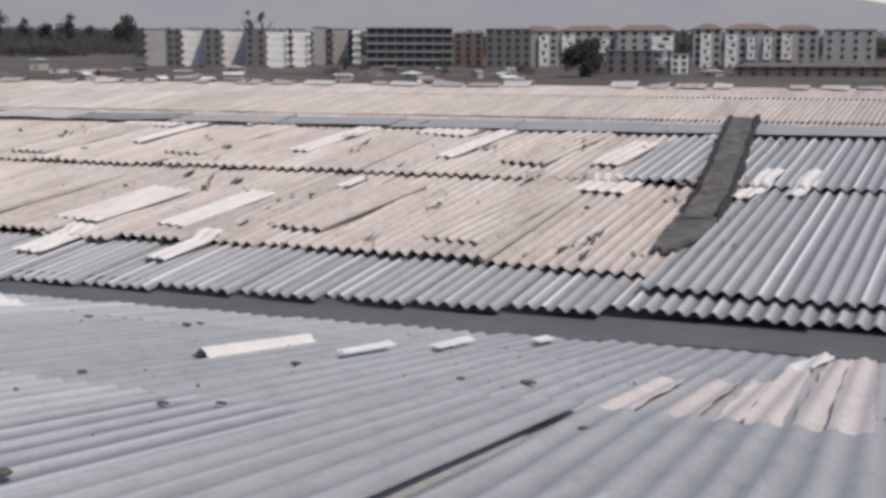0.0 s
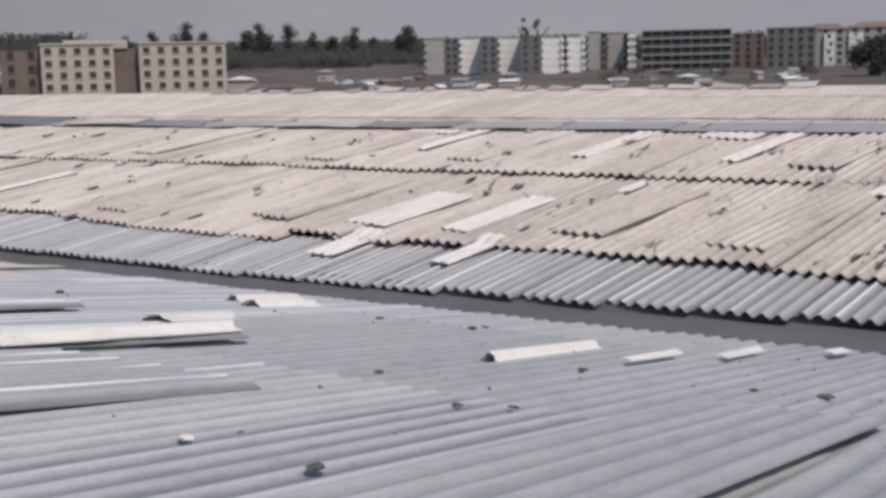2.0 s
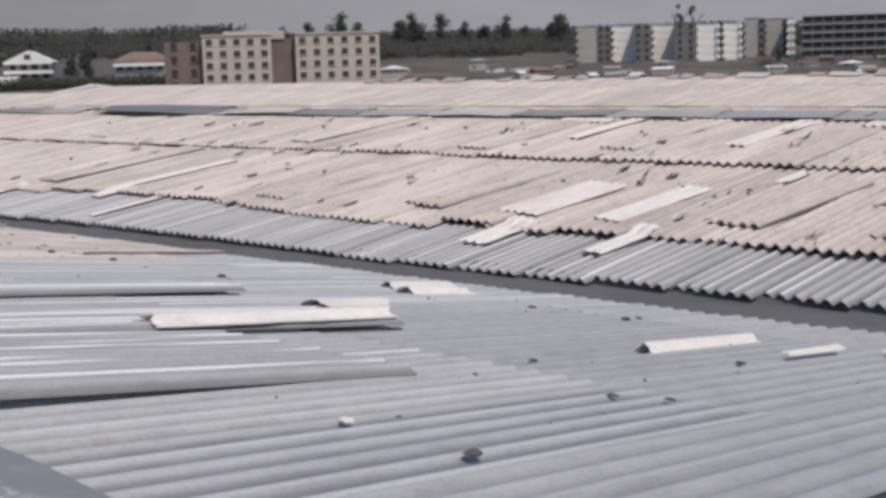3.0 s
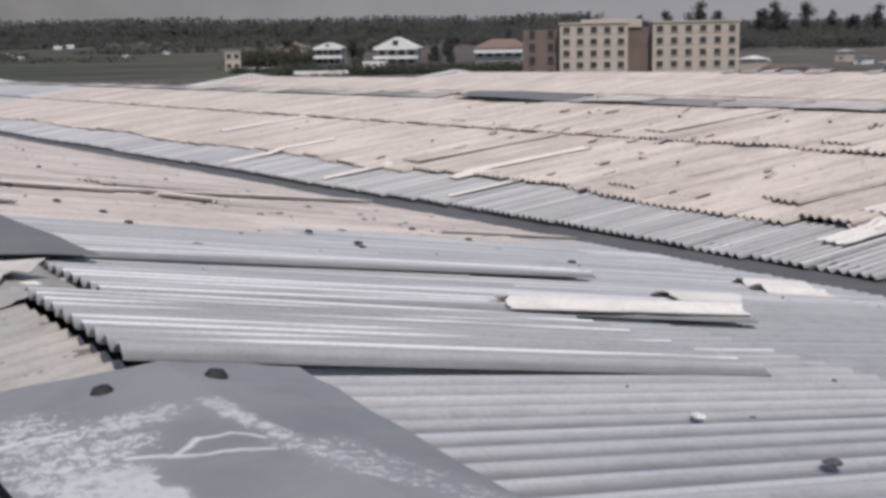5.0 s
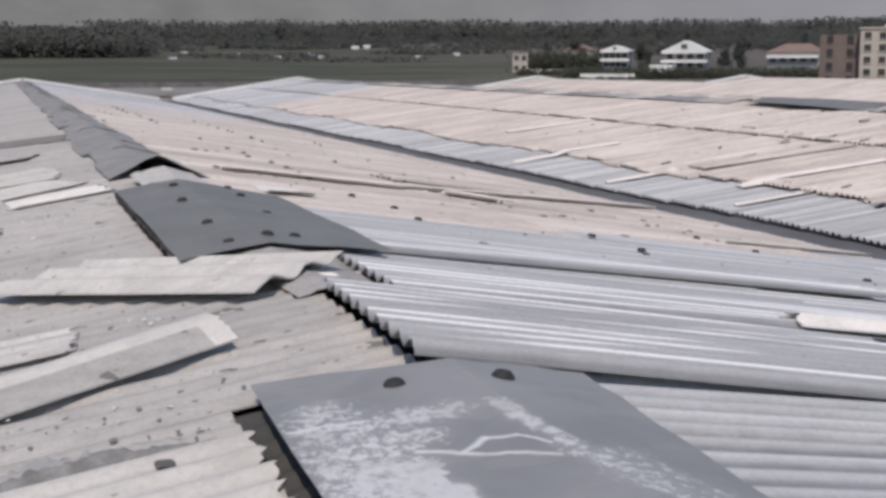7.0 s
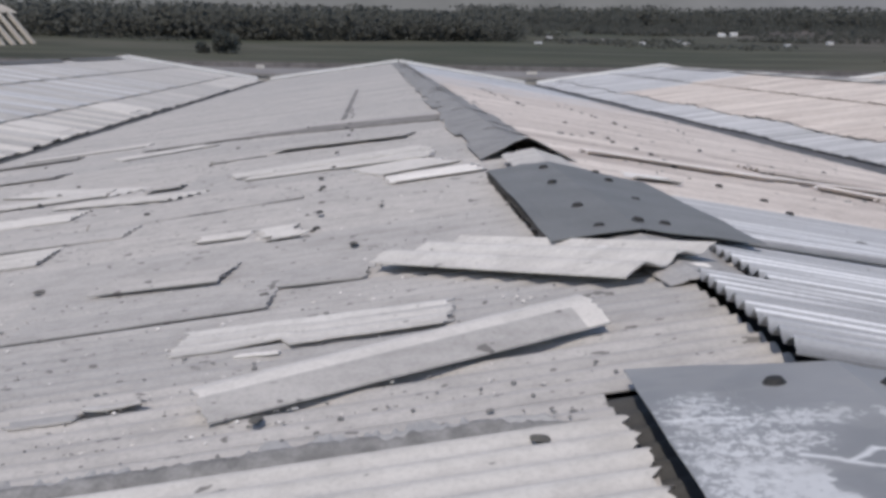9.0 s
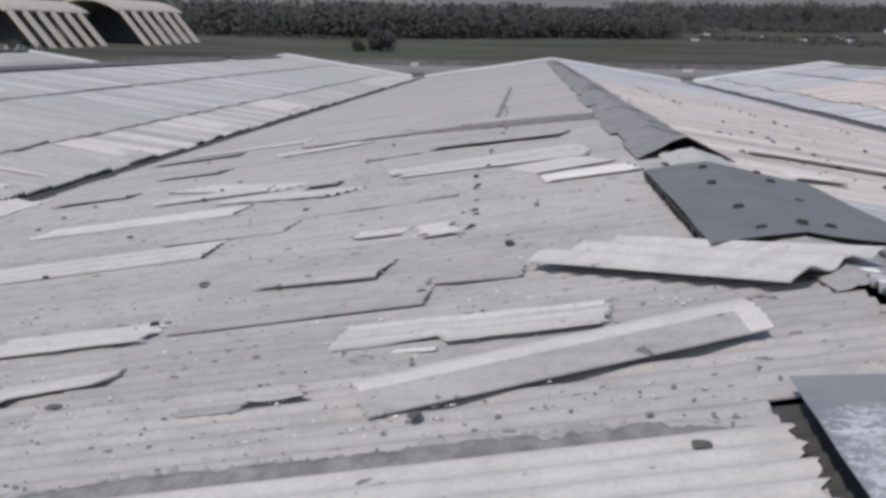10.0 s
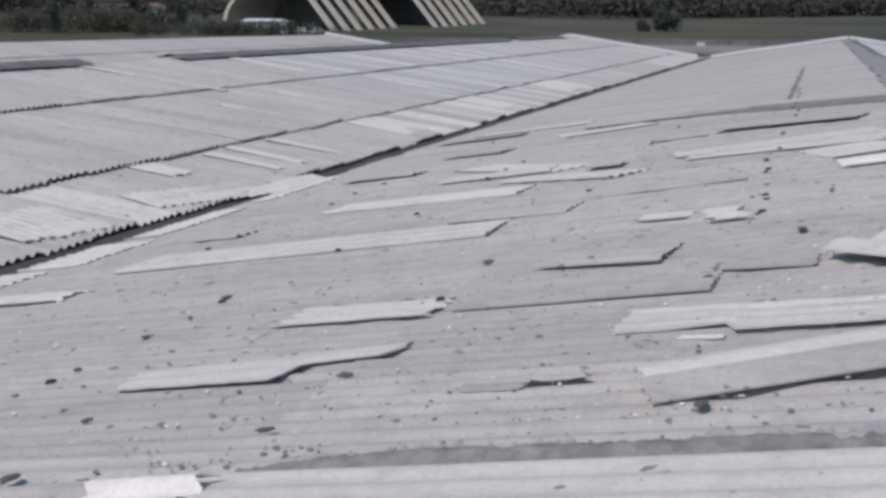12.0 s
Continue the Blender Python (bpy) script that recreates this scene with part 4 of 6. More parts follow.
def plank_chute():
    """The dark board that lies down the slope from the ridge, with low sides and a torn end."""
    ob = new("roof_board", None)
    ob.location = on_slope(1, -1, 4.0, 2.7)
    inv = Matrix.Translation(-ob.location)
    for name, u0, u1, y0, y1, w0, w1 in (("board", -0.3, 6.3, 2.48, 2.90, 0.08, 0.165), ("rail", -0.3, 6.2, 2.43, 2.48, 0.06, 0.205), ("rail", -0.3, 5.6, 2.90, 2.95, 0.06, 0.20),
                                         ("torn_end", 6.15, 7.6, 2.44, 2.96, 0.09, 0.145)):
        bm = bmesh.new()
        bmesh.ops.create_grid(bm, x_segments=40, y_segments=4, size=0.5)
        solid = bmesh.ops.extrude_face_region(bm, geom=bm.faces[:])
        top = [g for g in solid["geom"] if isinstance(g, bmesh.types.BMVert)]
        for vert in top:
            vert.co.z = 1.0
        for vert in bm.verts:
            u = u0 + (vert.co.x + 0.5) * (u1 - u0)
            yy = y0 + (vert.co.y + 0.5) * (y1 - y0) + 0.04 * noise.noise(Vector((u * 1.3, vert.co.y, 3))) + 0.035 * noise.noise(Vector((u * 5.0, vert.co.y * 2, 9))) + 0.16 - 0.058 * (u + 0.3) + 0.026 * max(0.0, u - 4.2) ** 2
            if name == "torn_end":
                yy += (2.78 - yy) * 0.45 * (vert.co.x + 0.5) ** 2
                u += 0.30 * noise.noise(Vector((yy * 9.0, 4, 2))) * (vert.co.x + 0.5)
            w = (w1 if vert.co.z > 0.5 else w0) + (0.02 * noise.noise(Vector((u, yy, 1))) + 0.02 * noise.noise(Vector((u * 4, yy * 6, 1))) if vert.co.z > 0.5 else 0.0)
            vert.co = on_slope(1, -1, u, yy, w)
        bmesh.ops.recalc_face_normals(bm, faces=bm.faces[:])
        bmesh.ops.transform(bm, matrix=inv, verts=bm.verts[:])
        part(name, bm, M_BLACK if name == "rail" else M_FELT, ob)
    tagged(ob, "dark weathered board with low rails lying down the roof", "board")


plank_chute()

# the bay to the west
G = (-1, 1)
for i, (p, q, wd, mat) in enumerate((((4.4, 28.2), (0.45, 27.6), 0.4, M_CROWN), ((9.0, 17.5), (8.2, 17.5), 0.7, M_CROWN), ((9.9, 12.4), (8.7, 12.6), 1.7, M_CROWN), ((9.98, 15.4), (9.2, 15.6), 4.6, M_CROWN),
                                     ((7.6, 26.2), (5.5, 25.8), 0.4, M_CROWN), ((9.8, 19.8), (8.3, 19.8), 0.4, M_CROWN), ((9.8, 20.8), (8.2, 20.8), 0.35, M_CROWN), ((9.8, 22.6), (8.2, 22.6), 0.4, M_CROWN),
                                     ((7.9, 30.0), (5.0, 30.0), 0.4, M_CROWN), ((9.8, 27.0), (8.2, 27.0), 1.5, M_CROWN), ((3.9, 36.0), (0.5, 36.0), 0.5, M_CROWN), ((7.8, 38.0), (4.4, 38.0), 0.6, M_CROWN),
                                     ((9.8, 36.0), (8.2, 36.0), 2.0, M_CROWN), ((9.8, 46.0), (8.2, 46.0), 4.0, M_CROWN))):
    loose_piece("broken_sheet", "pale sheet on the grey slope of the next roof", *G, p, q, wd, mat, (0.03, 0.02, 0.02, 0.02), None, 0.014, 0.05, 0.2 * i, 300 + i, "pale sheets")


def specks(bay, side, count, box, size, material, name, label, seed):
    """Countless small bits of moss and grit on a slope, as one object."""
    r = random.Random(seed)
    v, f = [], []
    for _ in range(count):
        u, yy = r.uniform(box[0], box[1]), box[2] + (box[3] - box[2]) * r.random() ** 1.7
        s = size * (0.4 + 1.1 * r.random() ** 2)
        rest = 0.004 if bay == 0 else 0.05
        k = len(v)
        a0 = r.uniform(0, 6.28)

        def skin(yy):
            return rest + wave_at(bay, side, u, yy)

        for ring, (wide, high) in enumerate(((1.0, -0.004), (0.7, 0.22 * s))):
            for j in range(6):
                a = a0 + j * math.pi / 3
                q = s * r.uniform(0.7, 1.2) * wide
                v.append(tuple(on_slope(bay, side, u + 1.5 * q * math.cos(a), yy + q * math.sin(a), skin(yy + q * math.sin(a)) + high)))
        v.append(tuple(on_slope(bay, side, u, yy, skin(yy) + 0.3 * s)))
        for j in range(6):
            n = (j + 1) % 6
            made = [(k + j, k + n, k + 6 + n, k + 6 + j), (k + 6 + j, k + 6 + n, k + 12)]
            f += made if side > 0 else [q[::-1] for q in made]
    ob = new(name, mesh_from(name, v, f, material))
    return tagged(ob, label, "debris", kind="stuff")


def washer_row(bay, side, u, y0, y1, gap, size, seed, keep=0.7):
    """Dark roofing washers along one purlin, some of them lost."""
    r = random.Random(seed)
    yy = y0
    while yy < y1:
        if r.random() < keep:
            w = 0.035 if bay == 0 else 0.10
            bm = bmesh.new()
            bmesh.ops.create_cone(bm, cap_ends=True, segments=8, radius1=size, radius2=size * 0.6, depth=size * 0.55)
            ob = new("roofing_washer", bm_mesh("roofing_washer", bm, M_NAIL))
            ob.matrix_basis = slope_frame(bay, side, u + r.gauss(0, 0.06), yy, w)
            tagged(ob, "dark roofing washer on a corrugated sheet", "washer", "roofing washers")
        yy += gap * r.choice((1, 1, 1, 2)) + r.uniform(-0.1, 0.1)


for u, y0, y1, keep in ((2.25, 10.2, 46, 0.75), (4.25, 9.5, 40, 0.5), (6.5, 10.0, 44, 0.45)):
    washer_row(0, 1, u, y0, y1, 1.06, 0.05, int(u * 10), keep)
for u, y0, y1, keep in ((2.2, 8.9, 30, 0.7), (4.0, 7.5, 26, 0.4), (5.9, 6.0, 24, 0.5), (7.75, 8.0, 24, 0.5)):
    washer_row(0, -1, u, y0, y1, 1.06, 0.036, int(u * 10) + 1, keep)
for u, y0, y1 in ((2.1, 3.0, 34), (5.9, 3.0, 34)):
    washer_row(1, -1, u, y0, y1, 1.06, 0.045, int(u * 10) + 2, 0.4)

M_FLECK = plain_material("grey_grit", (0.15, 0.147, 0.14), (0.28, 0.272, 0.26), 30.0, 0.95, 0, 90)
specks(0, -1, 330, (0.95, 7.5, 2.5, 16.0), 0.009, M_FLECK, "moss_specks", "small dark specks of moss and grit", 5)
specks(0, -1, 170, (0.95, 7.5, 2.5, 14.0), 0.009, M_WHITE, "grit", "small white chips of broken sheet", 6)
specks(0, 1, 200, (0.5, 9.0, 0.0, 14.0), 0.011, M_CLOD, "moss_specks", "small dark specks of moss and grit", 7)
specks(0, 1, 260, (0.5, 9.3, 14.0, 45.0), 0.032, M_DIRT, "moss_specks", "small dark specks of moss and grit", 8)
specks(1, -1, 260, (0.3, 8.0, 2.0, 40.0), 0.035, M_DIRT, "moss_specks", "small dark specks of moss and grit", 9)
specks(0, -1, 220, (0.9, 4.6, 4.36, 4.7), 0.009, M_FLECK, "dirt_drift", "drift of dirt and moss along a sheet lap", 10)


specks(0, -1, 330, (0.6, 5.2, 4.9, 8.5), 0.007, M_FLECK, "moss_specks", "fine dark grit on the sheets near the ridge", 21)
specks(0, -1, 140, (0.6, 5.2, 4.9, 8.5), 0.006, M_WHITE, "grit", "fine white chips on the sheets near the ridge", 22)


def dirt_strip(reach, thick, material, seed, label):
    """Dirt that has settled in a trough beside a sheet lap."""
    v, f = [], []
    n = 800
    for i in range(n + 1):
        u = 0.9 + 3.0 * i / n
        ragged = 0.5 * noise.noise(Vector((u * 2.3, seed, 0))) + 0.5 * noise.noise(Vector((u * 9.0, seed + 2, 0))) + 0.35 * noise.noise(Vector((u * 31.0, seed + 4, 0)))
        wide = max(0.012, (reach + 0.6 * reach * ragged) * min(1.0, 8 * i / n, 5 * (1 - i / n)))
        for j in range(6):
            q = j / 5
            yy = 4.40 + 0.01 * (u - 0.9) + wide * q
            w = thick + wave_at(0, -1, u, yy) + 0.006 * noise.noise(Vector((u * 12, q * 6, 2))) - (0.0 if 0 < j < 5 else 0.02)
            v.append(tuple(on_slope(0, -1, u, yy, w)))
    for i in range(n):
        for j in range(5):
            k = i * 6 + j
            f.append((k, k + 1, k + 7, k + 6))
    tagged(new("dirt_strip", mesh_from("dirt_strip", v, f, material, True)), label, "debris", kind="stuff")


M_DUST = plain_material("grey_dust", (0.34, 0.333, 0.322), (0.47, 0.46, 0.445), 9.0, 0.95, 0, 70)
dirt_strip(0.24, 0.010, M_DUST, 3.0, "thin grey dust settled in a trough of the roof")
dirt_strip(0.13, 0.016, M_DIRT, 8.0, "dark dirt settled in a trough of the roof")


# ---------------------------------------------------------------- the land around the hall
EYE = Vector((-1.5, 0.2))
LAND_R = (0, 60, 110, 160, 215, 270, 330, 400, 500, 600, 700, 850, 1000, 1200, 1600, 2100, 2700)
LAND_H = (0, 0, 0, 0, 0.4, 1.1, 2.4, 4.8, 7.8, 10.8, 13.5, 18.0, 22.0, 27.5, 38.0, 50.0, 62.0)


def land(r):
    return float(np.interp(r, LAND_R, LAND_H))


def spot(az, r, z=0.0):
    """A place by its bearing from the hall's open ridge (degrees from +y towards +x) and distance."""
    return Vector((EYE.x + r * math.sin(radians(az)), EYE.y + r * math.cos(radians(az)), land(r) + z))


def field_material():
    n = Nodes("fields", 0.95, 0, 0.1)
    big = n.noise(n.place((0.6, 1.0, 1.0)), 0.006, 4, 0.55)
    col = n.ramp(big, (0.36, (0.052, 0.055, 0.040)), (0.46, (0.120, 0.114, 0.088)), (0.54, (0.066, 0.072, 0.050)), (0.66, (0.135, 0.125, 0.104)))
    strip = n.noise(n.place((0.010, 0.045, 0.1)), 1.0, 3, 0.5)
    col = n.mix(n.ramp(strip, (0.47, 0.0), (0.56, 0.75)), col, (0.056, 0.060, 0.044))
    sep = n.tree.nodes.new("ShaderNodeSeparateXYZ")
    n.tree.links.new(n.place(), sep.inputs[0])
    east = n.tree.nodes.new("ShaderNodeMapRange")
    east.inputs["From Min"].default_value, east.inputs["From Max"].default_value = 180.0, 330.0
    n.tree.links.new(sep.outputs["X"], east.inputs["Value"])
    brown = n.ramp(n.noise(n.place(), 0.03, 5, 0.6), (0.35, (0.105, 0.088, 0.079)), (0.62, (0.16, 0.14, 0.127)))
    col = n.mix(east.outputs[0], col, brown)
    fine = n.noise(n.place(), 0.4, 4, 0.7)
    col = n.mix(n.ramp(fine, (0.35, 0.35), (0.6, 0.0)), col, (0.06, 0.06, 0.045))
    return n.finish(col, fine, 0.5, 0.3)


def make_ground():
    seg = 144
    v, f = [(EYE.x, EYE.y, 0.0)], []
    for r in LAND_R[1:]:
        for s in range(seg):
            a = 2 * math.pi * s / seg
            wob = 0.0 if r < 350 else 0.0012 * r * noise.noise(Vector((math.sin(a) * 6, math.cos(a) * 6, r * 0.004)))
            v.append((EYE.x + r * math.sin(a), EYE.y + r * math.cos(a), land(r) + wob))
    for s in range(seg):
        f.append((0, 1 + (s + 1) % seg, 1 + s))
    for k in range(len(LAND_R) - 2):
        a, b = 1 + k * seg, 1 + (k + 1) * seg
        for s in range(seg):
            f.append((a + s, a + (s + 1) % seg, b + (s + 1) % seg, b + s))
    tagged(new("ground", mesh_from("ground", v, f, field_material(), True)), "dull green fields turning brown towards the blocks", "ground", kind="structure")


make_ground()


def make_backdrop():
    """Hills far beyond everything, their haze painted on as a glowing colour."""
    n = Nodes("painted_haze_hills", 1.0, 0, 0.0)
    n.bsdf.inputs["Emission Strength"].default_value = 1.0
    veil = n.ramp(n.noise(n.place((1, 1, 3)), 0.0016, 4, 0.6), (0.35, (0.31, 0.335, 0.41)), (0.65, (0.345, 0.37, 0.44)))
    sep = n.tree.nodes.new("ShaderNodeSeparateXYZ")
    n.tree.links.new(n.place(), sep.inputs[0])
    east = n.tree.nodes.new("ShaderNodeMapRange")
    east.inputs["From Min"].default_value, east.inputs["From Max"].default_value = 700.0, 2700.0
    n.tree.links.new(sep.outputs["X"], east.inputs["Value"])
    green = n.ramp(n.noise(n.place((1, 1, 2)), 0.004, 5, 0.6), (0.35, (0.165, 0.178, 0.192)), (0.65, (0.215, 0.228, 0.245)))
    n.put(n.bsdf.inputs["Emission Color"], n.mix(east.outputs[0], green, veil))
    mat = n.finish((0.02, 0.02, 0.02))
    az = (-180, -120, -60, -30, 0, 15, 30, 45, 55, 65, 75, 80, 84, 87, 91, 100, 130, 180)
    el = (2.0, 2.4, 3.2, 3.3, 3.5, 3.6, 3.7, 3.8, 3.8, 3.7, 3.5, 3.4, 3.25, 2.9, 2.3, 2.0, 2.0, 2.0)
    v, f = [], []
    count = 360
    for i in range(count):
        b = -180 + 360 * i / count
        e = float(np.interp(b, az, el)) + 0.12 * noise.noise(Vector((b * 0.12, 1, 0))) + 0.05 * noise.noise(Vector((b * 0.5, 2, 0)))
        if i == 0:
            e = 2.0
        p = EYE + 3300 * Vector((math.sin(radians(b)), math.cos(radians(b))))
        v += [(p.x, p.y, 20.0), (p.x, p.y, 8.65 + 3300 * math.tan(radians(e)))]
    for i in range(count):
        j = (i + 1) % count
        f.append((2 * i, 2 * i + 1, 2 * j + 1, 2 * j))
    tagged(new("backdrop", mesh_from("backdrop", v, f, mat)), "grey hills on the horizon with painted glowing haze", "hills", kind="structure")


make_backdrop()


# ---------------------------------------------------------------- trees
def leaf_material(name, a, b, even=False):
    """Leaves that let some light through."""
    n = Nodes(name, 0.9, 0, 0.15)
    col = n.mix(n.random(), a, b)
    col = n.mix(n.ramp(n.noise(n.place(), 0.7, 3), (0.4, 0.0), (0.7, 0.4)), col, tuple(c * 0.7 for c in a))
    mat = n.finish(col)
    thin = n.tree.nodes.new("ShaderNodeBsdfTranslucent")
    both = n.tree.nodes.new("ShaderNodeMixShader")
    both.inputs[0].default_value = 0.5
    n.put(thin.inputs[0], col)
    if even:
        g = n.tree.nodes.new("ShaderNodeNewGeometry")
        tilt = n.tree.nodes.new("ShaderNodeVectorMath")
        tilt.operation = "MULTIPLY_ADD"
        tilt.inputs[1].default_value, tilt.inputs[2].default_value = (0.35, 0.35, 0.35), (0.0, 0.0, 0.8)
        n.tree.links.new(g.outputs["Normal"], tilt.inputs[0])
        n.tree.links.new(tilt.outputs[0], n.bsdf.inputs["Normal"])
    n.tree.links.new(n.bsdf.outputs[0], both.inputs[1])
    n.tree.links.new(thin.outputs[0], both.inputs[2])
    n.tree.links.new(both.outputs[0], n.tree.nodes["Material Output"].inputs[0])
    return mat


M_LEAF = leaf_material("foliage", (0.115, 0.12, 0.09), (0.145, 0.147, 0.11))
M_LEAF_DARK = leaf_material("dark_foliage", (0.115, 0.122, 0.108), (0.14, 0.145, 0.128))
# Woods colour is lifted to stand for haze; tilted normals even out the light.
M_WOODS = leaf_material("hazy_woods_foliage", (0.125, 0.132, 0.118), (0.145, 0.15, 0.135), True)
M_BARK = plain_material("bark", (0.10, 0.085, 0.07), (0.14, 0.12, 0.10), 3.0)


def crown_mesh(seed, height, width, material, leaves=1300, narrow=False, low=0.12):
    """Many small leaf clumps in several lobes, with gaps."""
    r = random.Random(seed)
    lobes = []
    for _ in range(9 if not narrow else 6):
        h = r.uniform(low + 0.12, 0.9)
        reach = width * 0.5 * (1 - abs(h - 0.55) * 0.9) * r.uniform(0.2, 0.75)
        a = r.uniform(0, 6.28)
        lobes.append((Vector((reach * math.cos(a), reach * math.sin(a), h * height)), width * r.uniform(0.16, 0.30)))
    v, f = [], []
    for _ in range(leaves):
        c, rad = r.choice(lobes)
        d = Vector((r.gauss(0, 1), r.gauss(0, 1), r.gauss(0, 1))).normalized() * rad * r.uniform(0.0, 1.15) ** 0.7
        p = c + Vector((d.x, d.y, d.z * 1.1))
        s = width * r.uniform(0.03, 0.06)
        t = Vector((r.gauss(0, 1), r.gauss(0, 1), r.gauss(0, 0.6))).normalized()
        q = t.cross(Vector((r.gauss(0, 1), r.gauss(0, 1), r.gauss(0, 1)))).normalized()
        k = len(v)
        v += [tuple(p + t * s), tuple(p + q * s * 0.8), tuple(p - t * s * 0.9), tuple(p - q * s * 0.8)]
        f.append((k, k + 1, k + 2, k + 3))
    return mesh_from("crown", v, f, material)


def trunk_mesh(height, radius, seed):
    r = random.Random(seed)
    bm = bmesh.new()
    made = bmesh.ops.create_cone(bm, cap_ends=True, segments=8, radius1=radius, radius2=radius * 0.45, depth=height * 0.7)["verts"]
    bmesh.ops.translate(bm, verts=made, vec=(0, 0, height * 0.35))
    for _ in range(4):
        limb = bmesh.ops.create_cone(bm, cap_ends=True, segments=6, radius1=radius * 0.4, radius2=radius * 0.12, depth=height * 0.4)["verts"]
        m = pose(0, 0, height * r.uniform(0.35, 0.6), r.uniform(25, 50), 0, 0)
        m = pose(0, 0, 0, 0, 0, r.uniform(0, 360)) @ m @ Matrix.Translation((0, 0, height * 0.2))
        bmesh.ops.transform(bm, matrix=m, verts=limb)
    return bm_mesh("trunk", bm, M_BARK)


def make_tree(name, label, seed, height, width, material, narrow=False, leaves=1300):
    ob = new(name, None)
    under("trunk", trunk_mesh(height, 0.028 * height, seed), ob)
    under("crown", crown_mesh(seed, height, width, material, leaves, narrow), ob)
    return tagged(ob, label, "tree", "trees beyond the hall")


kinds = [make_tree("tree", "dark broad-leaved tree standing beyond the roofs", 21, 14, 9, M_LEAF_DARK),
         make_tree("tree", "dark broad-leaved tree standing beyond the roofs", 22, 14, 7, M_LEAF_DARK),
         make_tree("tree", "dark broad-leaved tree standing beyond the roofs", 23, 12, 11, M_LEAF_DARK)]
standing = ((44.6, 470, 2.48, 0), (45.5, 500, 1.95, 1), (47.4, 520, 1.9, 2), (48.2, 480, 2.38, 0), (49.4, 470, 2.22, 1), (50.4, 500, 1.93, 0), (51.4, 520, 1.6, 2),
            (52.2, 470, 2.15, 0), (53.2, 530, 1.6, 1), (54.65, 460, 1.96, 2), (42.2, 560, 1.9, 0), (43.3, 560, 2.0, 1), (26.0, 470, 1.0, 2), (29.0, 430, 0.9, 2),
            (32.6, 420, 1.0, 0), (33.4, 430, 1.0, 2), (36.0, 450, 1.3, 1), (37.3, 520, 1.5, 0), (24.6, 480, 1.0, 1), (-24.6, 520, 1.3, 2), (-29.0, 400, 1.0, 0),
            (-31.0, 420, 1.2, 2), (-33.0, 410, 1.0, 1), (-34.6, 390, 0.9, 0), (-28.0, 470, 0.8, 1), (64.6, 440, 0.2, 2), (83.5, 560, 1.3, 1))
for i, (az, r, top, kind) in enumerate(standing):
    r = r + 400 if 42 < az < 55 else r
    h = 8.65 + r * math.tan(radians(top)) - land(r)
    base = kinds[kind]
    s = h / (13.3 if kind < 2 else 11.3)
    wide = s * (1.05 if r > 850 else 0.8)
    m = Matrix.Translation(spot(az, r, -0.1)) @ pose(0, 0, 0, 0, 0, 47 * i) @ Matrix.Diagonal((wide, wide, s, 1))
    t = copy_thing(base, m)
    t.scale = (wide, wide, s)
for base in kinds:
    for child in list(base.children):
        bpy.data.objects.remove(child)
    bpy.data.objects.remove(base)

for az, hgt in ((60.23, 24), (60.85, 24)):
    t = make_tree("tall_tree", "tall slender dark tree with a high tuft", int(az * 10), hgt, 5.5, M_LEAF_DARK, True, 900)
    t.location = spot(az, 560, -0.1)
big = make_tree("tree", "large round dark tree before the apartment blocks", 91, 12.5, 13, M_LEAF_DARK, False, 3200)
big.location = spot(75.6, 400, -1.5)
bush = make_tree("bush", "dark bush standing alone in the field", 92, 7.4, 10.5, M_LEAF_DARK, False, 2200)
bush.location = spot(-6.9, 430, -1.3)
bush = make_tree("bush", "low dark bush in the field", 93, 3.6, 7.0, M_LEAF_DARK, False, 1000)
bush.location = spot(-8.0, 430, -0.8)


def woods(name, label, rows, count, seed, material):
    """Far woods as one object: rows of (from az, to az, distance, height)."""
    r = random.Random(seed)
    v, f = [], []
    for a0, a1, d0, d1, h0, h1, share in rows:
        for _ in range(int(count * share)):
            az, d, h = r.uniform(a0, a1), r.uniform(d0, d1), r.uniform(h0, h1)
            base = spot(az, d, -0.2)
            w = h * r.uniform(0.9, 1.6)
            for _ in range(190):
                q = Vector((r.gauss(0, 0.30) * w, r.gauss(0, 0.30) * w, h * min(1.0, max(0.05, r.gauss(0.52, 0.24)))))
                s = h * r.uniform(0.045, 0.085)
                t = Vector((r.gauss(0, 1), r.gauss(0, 1), r.gauss(0, 0.6))).normalized()
                u = t.cross(Vector((r.gauss(0, 1), r.gauss(0, 1), r.gauss(0, 1)))).normalized()
                p = base + q
                k = len(v)
                v += [tuple(p + t * s), tuple(p + u * s), tuple(p - t * s), tuple(p - u * s)]
                f.append((k, k + 1, k + 2, k + 3))
    tagged(new(name, mesh_from(name, v, f, material)), label, "woods", kind="stuff")


